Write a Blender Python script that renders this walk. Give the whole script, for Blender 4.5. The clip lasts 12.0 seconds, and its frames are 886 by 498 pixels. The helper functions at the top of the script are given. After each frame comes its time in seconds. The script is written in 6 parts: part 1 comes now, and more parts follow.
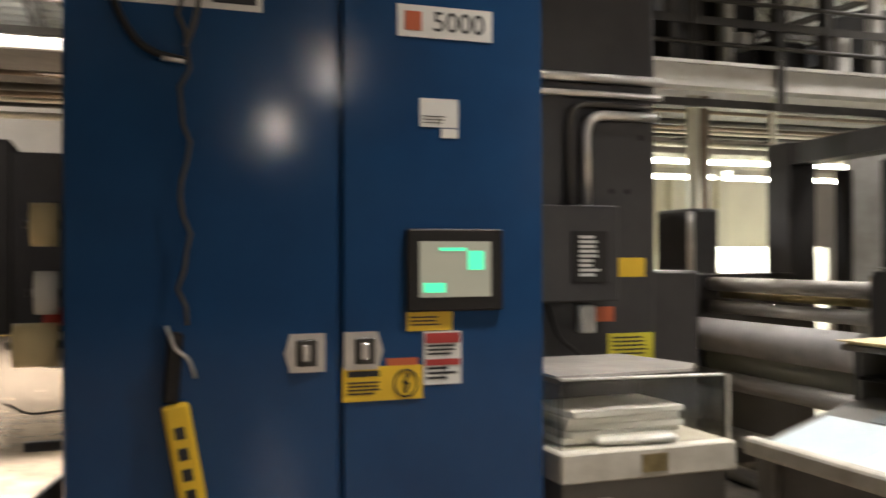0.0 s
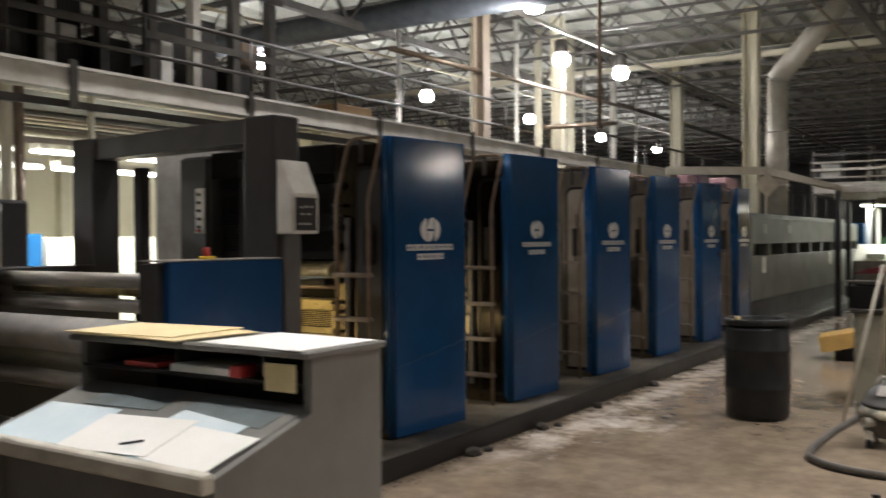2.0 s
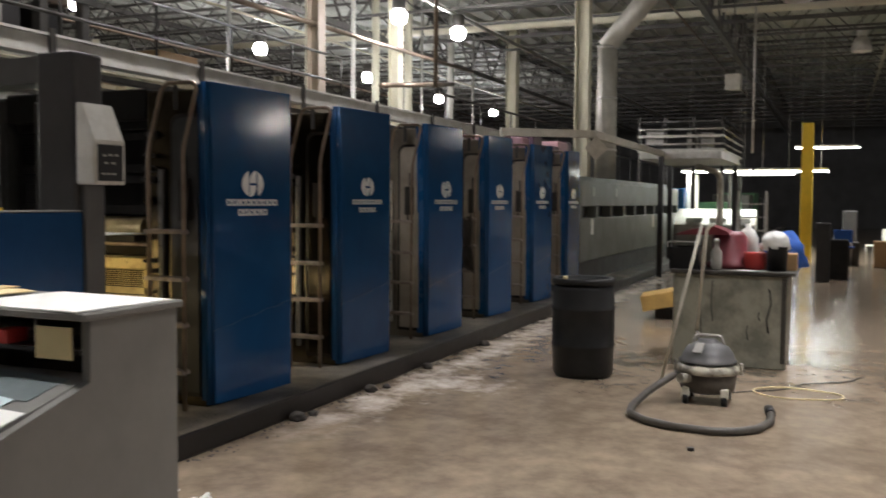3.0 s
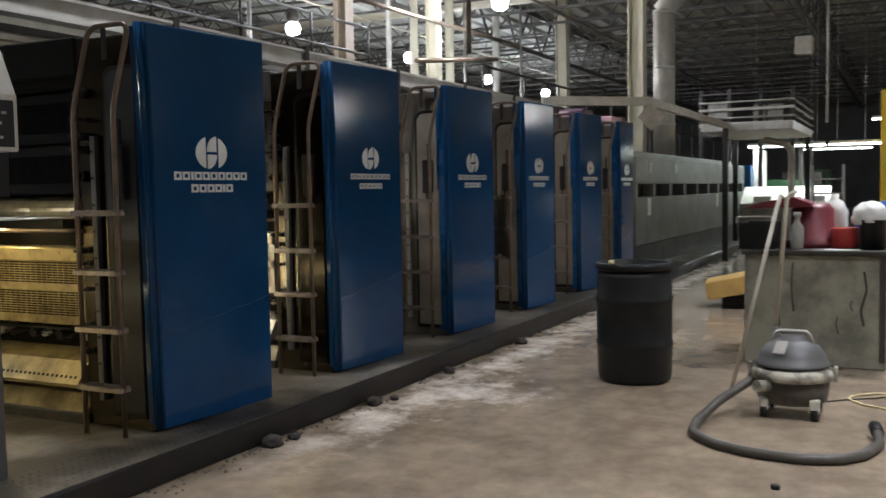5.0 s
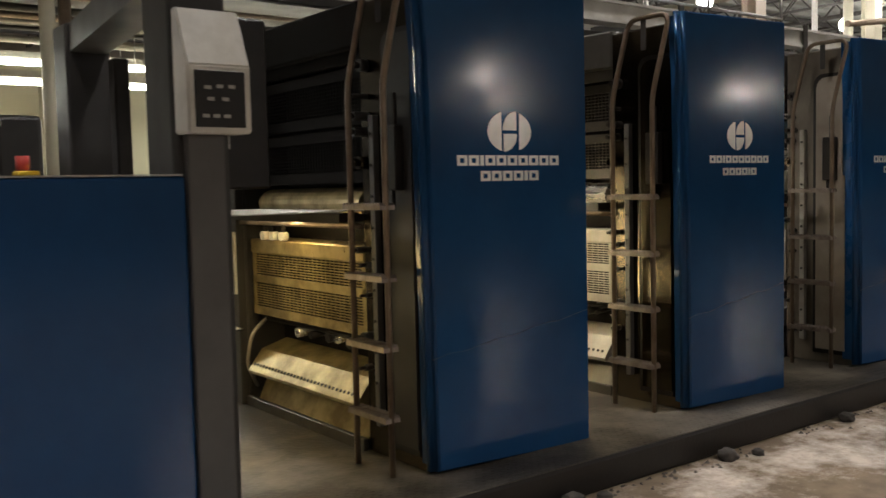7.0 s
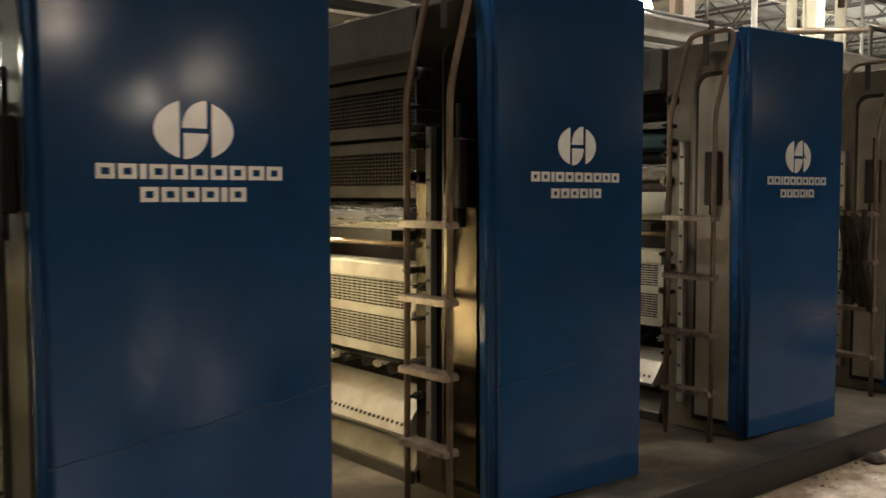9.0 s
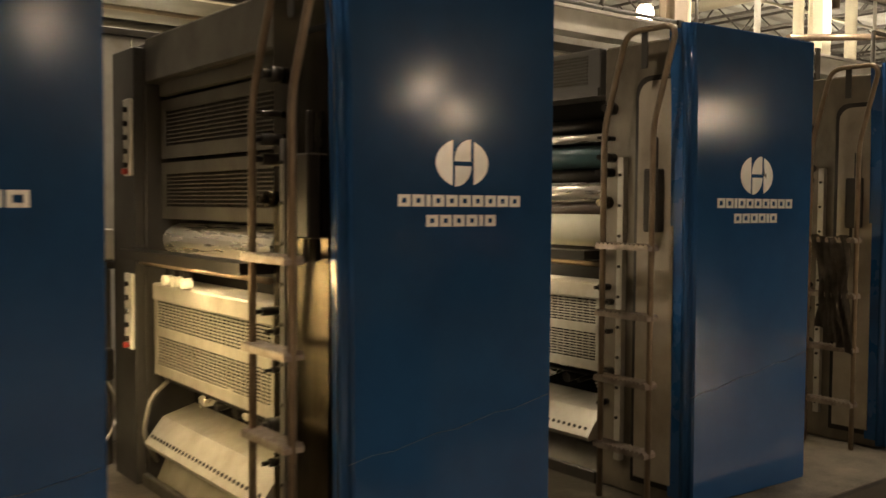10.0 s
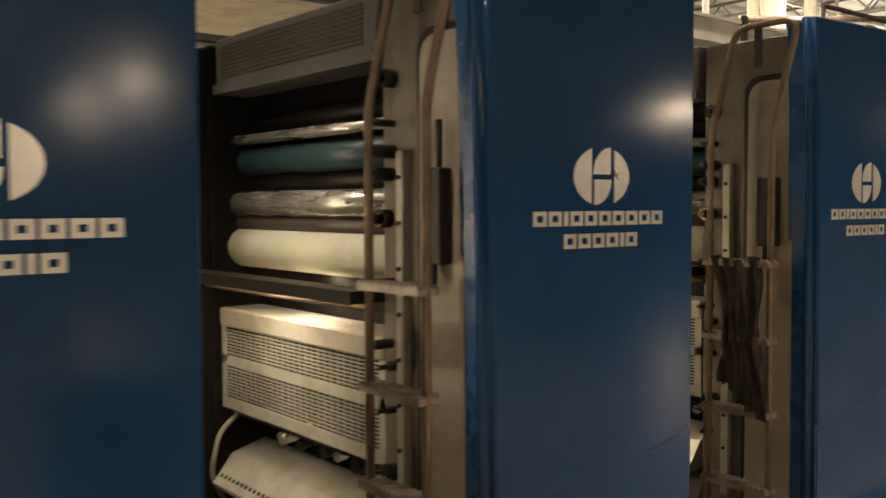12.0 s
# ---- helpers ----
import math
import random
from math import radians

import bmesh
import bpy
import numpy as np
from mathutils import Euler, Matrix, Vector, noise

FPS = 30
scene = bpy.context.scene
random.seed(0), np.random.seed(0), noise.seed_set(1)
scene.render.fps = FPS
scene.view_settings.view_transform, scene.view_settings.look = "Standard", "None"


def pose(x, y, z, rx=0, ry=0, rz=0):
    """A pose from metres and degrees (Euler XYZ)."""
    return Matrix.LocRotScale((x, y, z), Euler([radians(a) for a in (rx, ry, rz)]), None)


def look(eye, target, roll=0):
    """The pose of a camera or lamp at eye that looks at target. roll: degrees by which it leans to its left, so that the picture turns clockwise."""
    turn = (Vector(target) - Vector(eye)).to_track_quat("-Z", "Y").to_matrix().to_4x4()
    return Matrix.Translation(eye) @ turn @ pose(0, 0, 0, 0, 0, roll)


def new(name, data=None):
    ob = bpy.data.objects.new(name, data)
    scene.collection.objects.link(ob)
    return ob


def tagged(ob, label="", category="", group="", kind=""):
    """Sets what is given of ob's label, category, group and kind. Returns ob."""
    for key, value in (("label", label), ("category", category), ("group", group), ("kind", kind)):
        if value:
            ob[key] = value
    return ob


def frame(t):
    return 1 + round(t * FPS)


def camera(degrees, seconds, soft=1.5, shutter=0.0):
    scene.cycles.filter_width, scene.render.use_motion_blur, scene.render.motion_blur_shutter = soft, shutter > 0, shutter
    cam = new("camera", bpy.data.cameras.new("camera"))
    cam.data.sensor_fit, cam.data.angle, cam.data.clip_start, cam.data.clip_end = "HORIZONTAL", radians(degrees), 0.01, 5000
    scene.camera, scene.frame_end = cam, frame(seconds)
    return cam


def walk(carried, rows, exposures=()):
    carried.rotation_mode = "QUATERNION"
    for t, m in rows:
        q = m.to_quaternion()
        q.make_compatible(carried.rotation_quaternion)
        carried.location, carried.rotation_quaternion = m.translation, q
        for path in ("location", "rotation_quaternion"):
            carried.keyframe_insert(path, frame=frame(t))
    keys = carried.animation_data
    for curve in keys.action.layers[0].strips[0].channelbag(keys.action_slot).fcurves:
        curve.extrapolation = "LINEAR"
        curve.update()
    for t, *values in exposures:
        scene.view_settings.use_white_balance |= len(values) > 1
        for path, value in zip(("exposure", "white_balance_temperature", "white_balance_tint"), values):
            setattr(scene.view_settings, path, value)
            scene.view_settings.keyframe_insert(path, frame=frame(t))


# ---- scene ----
cam = camera(51.2, 12.0, 1.5, 0.5)
# seconds, eye, target, roll
ROWS = [
    (0.0, (0.034, -0.049, 1.527), (0.711, 1.833, 1.540), -0.2),
    (0.5, (-0.075, -0.083, 1.539), (1.024, 1.588, 1.517), 0.4),
    (1.0, (-0.037, -0.209, 1.576), (1.345, 1.236, 1.556), 0.7),
    (1.5, (0.176, -0.399, 1.566), (1.727, 0.864, 1.560), -0.2),
    (2.0, (0.266, -0.579, 1.563), (1.943, 0.510, 1.541), -0.4),
    (2.5, (0.360, -0.613, 1.544), (2.133, 0.311, 1.486), -0.1),
    (3.0, (0.526, -0.529, 1.526), (2.364, 0.253, 1.421), 0.4),
    (3.2, (0.640, -0.480, 1.515), (2.493, 0.261, 1.395), 0.2),
    (4.8, (1.728, -0.305, 1.410), (3.525, 0.562, 1.278), -0.9),
    (5.0, (1.875, -0.275, 1.401), (3.657, 0.625, 1.274), -1.0),
    (5.5, (2.255, -0.193, 1.387), (3.955, 0.853, 1.256), -1.2),
    (6.0, (2.620, -0.070, 1.389), (4.177, 1.177, 1.250), -1.1),
    (6.5, (2.918, -0.029, 1.400), (4.224, 1.479, 1.262), -1.4),
    (7.0, (3.167, 0.077, 1.389), (4.371, 1.668, 1.256), -1.3),
    (7.2, (3.315, 0.113, 1.395), (4.524, 1.698, 1.246), -1.1),
    (8.8, (4.552, 0.486, 1.420), (5.829, 2.021, 1.310), -0.2),
    (9.0, (4.715, 0.526, 1.432), (5.976, 2.074, 1.316), 0.0),
    (9.5, (5.153, 0.628, 1.443), (6.401, 2.188, 1.349), 0.0),
    (10.0, (5.606, 0.714, 1.495), (6.832, 2.291, 1.399), 0.4),
    (10.5, (6.018, 0.907, 1.537), (7.260, 2.470, 1.427), 0.9),
    (11.0, (6.426, 1.013, 1.564), (7.662, 2.580, 1.440), 1.1),
    (11.5, (6.783, 1.171, 1.564), (8.036, 2.727, 1.451), 0.5),
    (12.0, (7.200, 1.296, 1.552), (8.456, 2.850, 1.457), -0.2),
]
walk(cam, [(t, look(eye, target, roll)) for t, eye, target, roll in ROWS],
     [(0.0, 0.4, 6200, 14), (0.5, 0.45, 6400, 15), (1.0, 0.05, 6200, 15), (2.0, -0.12, 6000, 14), (3.2, -0.15, 5800, 14), (5.0, -0.12, 5500, 12), (6.0, -0.25, 5700, 13), (7.0, -0.2, 6200, 14), (8.8, -0.1, 6600, 13), (9.5, 0.1, 7500, 14), (10.0, 0.15, 8400, 15), (10.5, 0.15, 7200, 15), (11.0, 0.1, 7000, 15), (11.5, 0.15, 7700, 16), (12.0, 0.45, 8000, 15)])

# ---- light ----
world = bpy.data.worlds.new("world")
world.use_nodes = True
world.node_tree.nodes["Background"].inputs[0].default_value = (0.02, 0.02, 0.022, 1)
scene.world = world

# high-bay lamps: x, y, z, watts
HIGH_BAYS = [(13.8, 12.5, 5.1, 260), (19.4, 12.3, 5.1, 260), (24.9, 12.3, 5.1, 260), (30.9, 12.6, 5.1, 260), (36.3, 12.5, 5.1, 260),
             # last one is out of view, added to light the wall behind the rack
             (13.6, 6.3, 5.3, 200), (19.2, 7.1, 5.1, 200), (17.1, 7.5, 5.1, 130), (44.0, -10.0, 5.1, 50), (-4.5, 16.5, 5.1, 700)]
# dimmer lamps assumed on the south side, partly added for haze in the covers
DIM_BAYS = [(16.5, -19.6, 5.2, 200), (17.2, -26.0, 5.1, 200), (21.4, -15.5, 5.1, 190), (34.0, -15.0, 5.1, 280), (27.0, -21.0, 5.1, 240), (4.0, -18.0, 5.1, 110), (3.8, -11.0, 5.1, 40), (-3.0, -12.0, 5.1, 150), (10.5, -13.0, 5.1, 120)]
# assumed lamps with deep reflectors, mainly over the aisle: x, y, z, watts, cone
DOWNLIGHTS = [(2.3, 1.5, 5.4, 190, 78), (-0.2, -2.6, 5.6, 230, 112), (5.9, 3.65, 5.6, 120, 124), (10.6, 3.65, 5.6, 90, 124), (5.6, -1.8, 5.6, 450, 108), (11.0, -0.8, 5.6, 360, 106), (15.5, 0.7, 5.7, 100, 90), (20.5, 0.3, 5.7, 200, 82), (27.0, -1.0, 5.6, 420, 90),
              # mostly added fill for covers, rear cover, infeed rollers and west floor
              (-1.5, -7.5, 5.6, 260, 120), (5.0, -7.5, 5.6, 300, 120), (11.5, -7.5, 5.6, 300, 120), (6.75, 4.9, 5.6, 70, 60), (8.0, 6.8, 5.5, 90, 95), (3.3, 4.3, 5.5, 110, 84), (-1.0, 6.6, 5.4, 1700, 84), (-1.5, 13.0, 5.4, 1300, 96)]


# ---- materials ----
def mat(name, col, col2=None, rough=0.5, metal=0.0, scale=6.0, bump=0.05, fine=60.0, stretch=(1, 1, 1), mix=(0.35, 0.7), coat=0.0, spread=0.12, spec=0.5):
    m = bpy.data.materials.new(name)
    m.use_nodes = True
    nt = m.node_tree
    p = nt.nodes["Principled BSDF"]
    mp = nt.nodes.new("ShaderNodeMapping")
    mp.inputs["Scale"].default_value = stretch
    geo = nt.nodes.new("ShaderNodeNewGeometry")
    nt.links.new(geo.outputs["Position"], mp.inputs["Vector"])
    n1 = nt.nodes.new("ShaderNodeTexNoise")
    n1.inputs["Scale"].default_value, n1.inputs["Detail"].default_value, n1.inputs["Roughness"].default_value = scale, 6, 0.62
    n2 = nt.nodes.new("ShaderNodeTexNoise")
    n2.inputs["Scale"].default_value, n2.inputs["Detail"].default_value = fine, 3
    for n in (n1, n2):
        nt.links.new(mp.outputs[0], n.inputs["Vector"])
    ramp = nt.nodes.new("ShaderNodeMapRange")
    ramp.inputs["From Min"].default_value, ramp.inputs["From Max"].default_value = mix
    nt.links.new(n1.outputs["Fac"], ramp.inputs["Value"])
    cm = nt.nodes.new("ShaderNodeMix")
    cm.data_type = "RGBA"
    c2 = col2 or tuple(c * 0.72 for c in col)
    cm.inputs["A"].default_value, cm.inputs["B"].default_value = (*col, 1), (*c2, 1)
    nt.links.new(ramp.outputs[0], cm.inputs["Factor"])
    nt.links.new(cm.outputs["Result"], p.inputs["Base Color"])
    rr = nt.nodes.new("ShaderNodeMapRange")
    rr.inputs["To Min"].default_value, rr.inputs["To Max"].default_value = max(0.04, rough - spread), min(1.0, rough + spread)
    nt.links.new(n1.outputs["Fac"], rr.inputs["Value"])
    nt.links.new(rr.outputs[0], p.inputs["Roughness"])
    p.inputs["Metallic"].default_value = metal
    p.inputs["Specular IOR Level"].default_value = spec
    p.inputs["Coat Weight"].default_value = coat
    if bump:
        b = nt.nodes.new("ShaderNodeBump")
        b.inputs["Strength"].default_value, b.inputs["Distance"].default_value = bump, 0.01
        nt.links.new(n2.outputs["Fac"], b.inputs["Height"])
        nt.links.new(b.outputs[0], p.inputs["Normal"])
    return m


def glow(name, col, strength):
    m = bpy.data.materials.new(name)
    m.use_nodes = True
    p = m.node_tree.nodes["Principled BSDF"]
    p.inputs["Base Color"].default_value = (*col, 1)
    p.inputs["Emission Color"].default_value = (*col, 1)
    p.inputs["Emission Strength"].default_value = strength
    return m


BLUE = mat("blue_enamel", (0.013, 0.064, 0.170), (0.010, 0.050, 0.136), 0.105, 0, 2.6, 0.16, 2.4, spread=0.10, spec=0.25)
BLUE_DARK = mat("dark_blue_enamel", (0.015, 0.060, 0.155), (0.012, 0.046, 0.122), 0.10, 0, 2.2, 0.12, 2.4, spread=0.07, spec=0.34)
# lighter copy of the cover blue for edges that catch the light
LIT_BLUE_EDGE = mat("lit_blue_edge", (0.012, 0.085, 0.24), (0.010, 0.065, 0.19), 0.28, 0, 4, 0.02)
DARK = mat("dark_grey_paint", (0.036, 0.034, 0.032), (0.024, 0.022, 0.021), 0.5, 0, 3, 0.05)
PILLAR = mat("mid_grey_paint", (0.095, 0.092, 0.088), (0.07, 0.067, 0.064), 0.5, 0, 3, 0.05)
BLACK = mat("black_oily", (0.010, 0.009, 0.008), (0.017, 0.014, 0.012), 0.42, 0, 8, 0.1, spec=0.3)
FRAME = mat("greased_steel_plate", (0.10, 0.083, 0.058), (0.038, 0.031, 0.022), 0.24, 1.0, 2.2, 0.04, 40, (1, 1, 0.35))
BEIGE_FRAME = mat("grimy_beige_frame", (0.18, 0.155, 0.118), (0.07, 0.058, 0.043), 0.45, 0.1, 1.7, 0.04, 60, (1, 1, 0.6), mix=(0.42, 0.62))
BEIGE = mat("beige_enamel", (0.37, 0.325, 0.265), (0.21, 0.18, 0.14), 0.42, 0.1, 2.5, 0.04)
GUARD = mat("grey_guard_paint", (0.40, 0.385, 0.35), (0.27, 0.25, 0.21), 0.4, 0.2, 5, 0.05)
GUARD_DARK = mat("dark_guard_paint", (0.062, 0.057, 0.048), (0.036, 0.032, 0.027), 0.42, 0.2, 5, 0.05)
STEEL = mat("bright_roller_steel", (0.60, 0.58, 0.54), (0.42, 0.40, 0.36), 0.28, 0.75, 8, 0.02, 60, (4, 0.4, 4))
ALU = mat("brushed_aluminium", (0.72, 0.70, 0.66), (0.55, 0.53, 0.49), 0.36, 0.9, 9, 0.03)
BROWN_STEEL = mat("worn_brown_tube", (0.24, 0.185, 0.135), (0.15, 0.11, 0.08), 0.4, 0.6, 9, 0.06)
TREAD = mat("worn_steel_tread", (0.36, 0.31, 0.27), (0.17, 0.13, 0.11), 0.4, 0.7, 14, 0.1)
TEAL = mat("teal_rubber", (0.03, 0.075, 0.085), (0.02, 0.055, 0.065), 0.35, 0, 7, 0.02)
RUBBER = mat("brown_rubber", (0.085, 0.06, 0.052), (0.05, 0.038, 0.034), 0.45, 0, 7, 0.02)
CREAM = mat("cream_plate_wrap", (0.66, 0.66, 0.55), (0.54, 0.53, 0.42), 0.36, 0, 3, 0.02)
# gold tint carries the yellow lamp light on unit one; the blotches are stains
GOLD_TINT = mat("gold_tinted_stained_plate", (0.52, 0.42, 0.21), (0.22, 0.17, 0.08), 0.32, 0.6, 6, 0.06, mix=(0.40, 0.66))
WHITE = mat("white_paint", (0.68, 0.67, 0.62), (0.5, 0.48, 0.42), 0.5, 0, 5, 0.04)
SILVER = mat("silver_letter", (0.82, 0.80, 0.75), (0.7, 0.68, 0.63), 0.32, 0.7, 10, 0.01)
PAPER = mat("paper", (0.78, 0.77, 0.72), (0.70, 0.69, 0.63), 0.8, 0, 3, 0.02)
BLUE_PAPER = mat("bluish_printed_sheet", (0.50, 0.60, 0.63), (0.62, 0.68, 0.68), 0.7, 0, 4, 0.02)
MANILA = mat("manila_folder", (0.72, 0.60, 0.33), (0.66, 0.53, 0.28), 0.75, 0, 4, 0.03)
RED = mat("red_plastic", (0.45, 0.045, 0.035), (0.34, 0.03, 0.025), 0.4, 0, 6, 0.03)
MAROON = mat("maroon_plastic", (0.20, 0.035, 0.045), (0.14, 0.025, 0.03), 0.4, 0, 6, 0.03)
YELLOW = mat("yellow_label", (0.80, 0.52, 0.02), (0.70, 0.45, 0.02), 0.5, 0, 6, 0.02)
LIME = mat("lime_label", (0.68, 0.60, 0.04), (0.6, 0.52, 0.03), 0.5, 0, 6, 0.02)
ORANGE = mat("orange_label", (0.55, 0.12, 0.04), (0.45, 0.1, 0.03), 0.5, 0, 6, 0.02)
INK = mat("black_ink", (0.012, 0.012, 0.012), (0.02, 0.02, 0.02), 0.5, 0, 6, 0)
GREYGREEN = mat("grey_green_paint", (0.155, 0.16, 0.14), (0.115, 0.12, 0.10), 0.45, 0, 2, 0.04)
BENCH = mat("stained_bench_steel", (0.29, 0.28, 0.215), (0.155, 0.15, 0.115), 0.5, 0.1, 3.5, 0.06, mix=(0.42, 0.62))
DESKGREY = mat("warm_grey_desk_paint", (0.185, 0.178, 0.16), (0.14, 0.133, 0.118), 0.45, 0, 3, 0.04)
WORN_TOP = mat("worn_white_edge", (0.60, 0.57, 0.48), (0.42, 0.39, 0.31), 0.5, 0, 8, 0.05)
PLASTIC = mat("black_drum_plastic", (0.010, 0.010, 0.010), (0.018, 0.018, 0.017), 0.40, 0, 5, 0.04, spec=0.25)
HOSE = mat("grey_hose", (0.050, 0.044, 0.036), (0.085, 0.075, 0.060), 0.5, 0, 20, 0.05)
TAN_COLUMN = mat("tan_column_paint", (0.40, 0.33, 0.25), (0.33, 0.27, 0.2), 0.55, 0, 2, 0.03)
CREAM_COLUMN = mat("cream_column_paint", (0.60, 0.57, 0.44), (0.52, 0.49, 0.37), 0.55, 0, 2, 0.03)
DUCT = mat("galvanised_duct", (0.60, 0.575, 0.50), (0.44, 0.42, 0.36), 0.45, 0.35, 4, 0.04)
DECK = mat("roof_deck_paint", (0.42, 0.435, 0.39), (0.30, 0.31, 0.28), 0.6, 0, 1, 0.03)
JOIST = mat("joist_primer", (0.10, 0.095, 0.085), (0.06, 0.056, 0.05), 0.55, 0.2, 3, 0.03)
WALLPAINT = mat("hall_wall_paint", (0.50, 0.45, 0.37), (0.42, 0.375, 0.31), 0.7, 0, 0.8, 0.05, 14)
UNLIT_WALL = mat("unlit_hall_wall", (0.09, 0.088, 0.085), (0.06, 0.058, 0.056), 0.7, 0, 0.8, 0.05, 14)
PURPLE = mat("plum_machine_paint", (0.10, 0.045, 0.085), (0.06, 0.03, 0.05), 0.45, 0, 3, 0.03)
PINK = mat("pink_wrap", (0.5, 0.30, 0.33), (0.36, 0.2, 0.23), 0.5, 0, 4, 0.04)
GREEN = mat("green_machine_paint", (0.06, 0.16, 0.07), (0.04, 0.11, 0.05), 0.45, 0, 4, 0.03)
BLUE_CLOTH = mat("blue_cloth", (0.02, 0.10, 0.42), (0.015, 0.07, 0.3), 0.8, 0, 8, 0.1)
# near-black that holds the shade in the press units; also the far rack's colour
NEAR_BLACK = mat("near_black_matt", (0.006, 0.005, 0.005), (0.011, 0.010, 0.009), 0.85, 0, 2, 0.05, spec=0.15)
RAG = mat("grey_shop_rag", (0.115, 0.10, 0.082), (0.06, 0.052, 0.043), 0.9, 0, 12, 0.25)
CARDBOARD = mat("cardboard", (0.42, 0.27, 0.13), (0.35, 0.22, 0.10), 0.8, 0, 5, 0.04)
SCREEN = glow("lit_screen", (0.26, 0.25, 0.18), 0.5)
SCREEN_GREEN = glow("green_screen_field", (0.08, 0.75, 0.38), 0.8)
BULB = glow("metal_halide_bulb", (1.0, 0.95, 0.86), 90)
DIM_BULB = glow("dim_warm_bulb", (1.0, 0.80, 0.55), 22)
SHADED_BULB = glow("shaded_bulb", (1.0, 0.95, 0.86), 12)
TUBE = glow("fluorescent_tube", (1.0, 1.0, 0.82), 16)
WARM_TUBE = glow("warm_guard_tube", (1.0, 0.80, 0.42), 8)


def floor_material():
    m = mat("polished_concrete", (0.305, 0.238, 0.168), (0.225, 0.174, 0.122), 0.19, 0, 1.3, 0.035, 30, mix=(0.40, 0.60))
    nt = m.node_tree
    p = nt.nodes["Principled BSDF"]
    base = p.inputs["Base Color"].links[0].from_socket
    geo = nt.nodes.new("ShaderNodeNewGeometry")
    sep = nt.nodes.new("ShaderNodeSeparateXYZ")
    nt.links.new(geo.outputs["Position"], sep.inputs[0])
    # worn pale stripe of bare concrete along the press step
    near = nt.nodes.new("ShaderNodeMath")
    near.operation = "SUBTRACT"
    nt.links.new(sep.outputs["Y"], near.inputs[0])
    near.inputs[1].default_value = 2.66
    ab = nt.nodes.new("ShaderNodeMath")
    ab.operation = "ABSOLUTE"
    nt.links.new(near.outputs[0], ab.inputs[0])
    fall = nt.nodes.new("ShaderNodeMapRange")
    fall.inputs["From Min"].default_value, fall.inputs["From Max"].default_value = 0.04, 0.60
    fall.inputs["To Min"].default_value, fall.inputs["To Max"].default_value = 0.17, -0.15
    nt.links.new(ab.outputs[0], fall.inputs["Value"])
    blot = nt.nodes.new("ShaderNodeTexNoise")
    blot.inputs["Scale"].default_value, blot.inputs["Detail"].default_value, blot.inputs["Roughness"].default_value = 2.9, 12, 0.74
    nt.links.new(geo.outputs["Position"], blot.inputs["Vector"])
    spot = nt.nodes.new("ShaderNodeVectorMath")
    spot.operation = "DISTANCE"
    spot.inputs[1].default_value = (7.6, 2.42, 0)
    nt.links.new(geo.outputs["Position"], spot.inputs[0])
    wide = nt.nodes.new("ShaderNodeMapRange")
    wide.inputs["From Min"].default_value, wide.inputs["From Max"].default_value = 0.1, 0.95
    wide.inputs["To Min"].default_value, wide.inputs["To Max"].default_value = 0.22, -0.17
    nt.links.new(spot.outputs["Value"], wide.inputs["Value"])
    most = nt.nodes.new("ShaderNodeMath")
    most.operation = "MAXIMUM"
    nt.links.new(fall.outputs[0], most.inputs[0])
    nt.links.new(wide.outputs[0], most.inputs[1])
    add = nt.nodes.new("ShaderNodeMath")
    nt.links.new(most.outputs[0], add.inputs[0])
    nt.links.new(blot.outputs["Fac"], add.inputs[1])
    thr = nt.nodes.new("ShaderNodeMapRange")
    edge = nt.nodes.new("ShaderNodeMapRange")
    edge.inputs["From Min"].default_value, edge.inputs["From Max"].default_value = 5.2, 6.8
    nt.links.new(sep.outputs["X"], edge.inputs["Value"])
    thr.inputs["From Min"].default_value, thr.inputs["From Max"].default_value = 0.555, 0.78
    nt.links.new(add.outputs[0], thr.inputs["Value"])
    cm = nt.nodes.new("ShaderNodeMix")
    cm.data_type = "RGBA"
    cm.inputs["B"].default_value = (0.80, 0.71, 0.61, 1)
    lim = nt.nodes.new("ShaderNodeMath")
    lim.operation = "MULTIPLY"
    nt.links.new(thr.outputs[0], lim.inputs[0])
    nt.links.new(edge.outputs[0], lim.inputs[1])
    nt.links.new(lim.outputs[0], cm.inputs["Factor"])
    # small flecks and trodden stains
    fleck = nt.nodes.new("ShaderNodeTexNoise")
    fleck.inputs["Scale"].default_value, fleck.inputs["Detail"].default_value, fleck.inputs["Roughness"].default_value = 4.5, 10, 0.66
    nt.links.new(geo.outputs["Position"], fleck.inputs["Vector"])
    fr = nt.nodes.new("ShaderNodeMapRange")
    fr.inputs["From Min"].default_value, fr.inputs["From Max"].default_value = 0.40, 0.62
    fr.inputs["To Min"].default_value, fr.inputs["To Max"].default_value = 0.82, 1.12
    nt.links.new(fleck.outputs["Fac"], fr.inputs["Value"])
    fm = nt.nodes.new("ShaderNodeVectorMath")
    fm.operation = "SCALE"
    nt.links.new(base, fm.inputs[0])
    nt.links.new(fr.outputs[0], fm.inputs["Scale"])
    base = fm.outputs[0]
    nt.links.new(base, cm.inputs["A"])
    nt.links.new(cm.outputs["Result"], p.inputs["Base Color"])
    return m


FLOOR = floor_material()
PLATE = mat("chequer_step_plate", (0.05, 0.043, 0.033), (0.23, 0.205, 0.165), 0.5, 0.3, 1.9, 0.3, 45, mix=(0.46, 0.70))


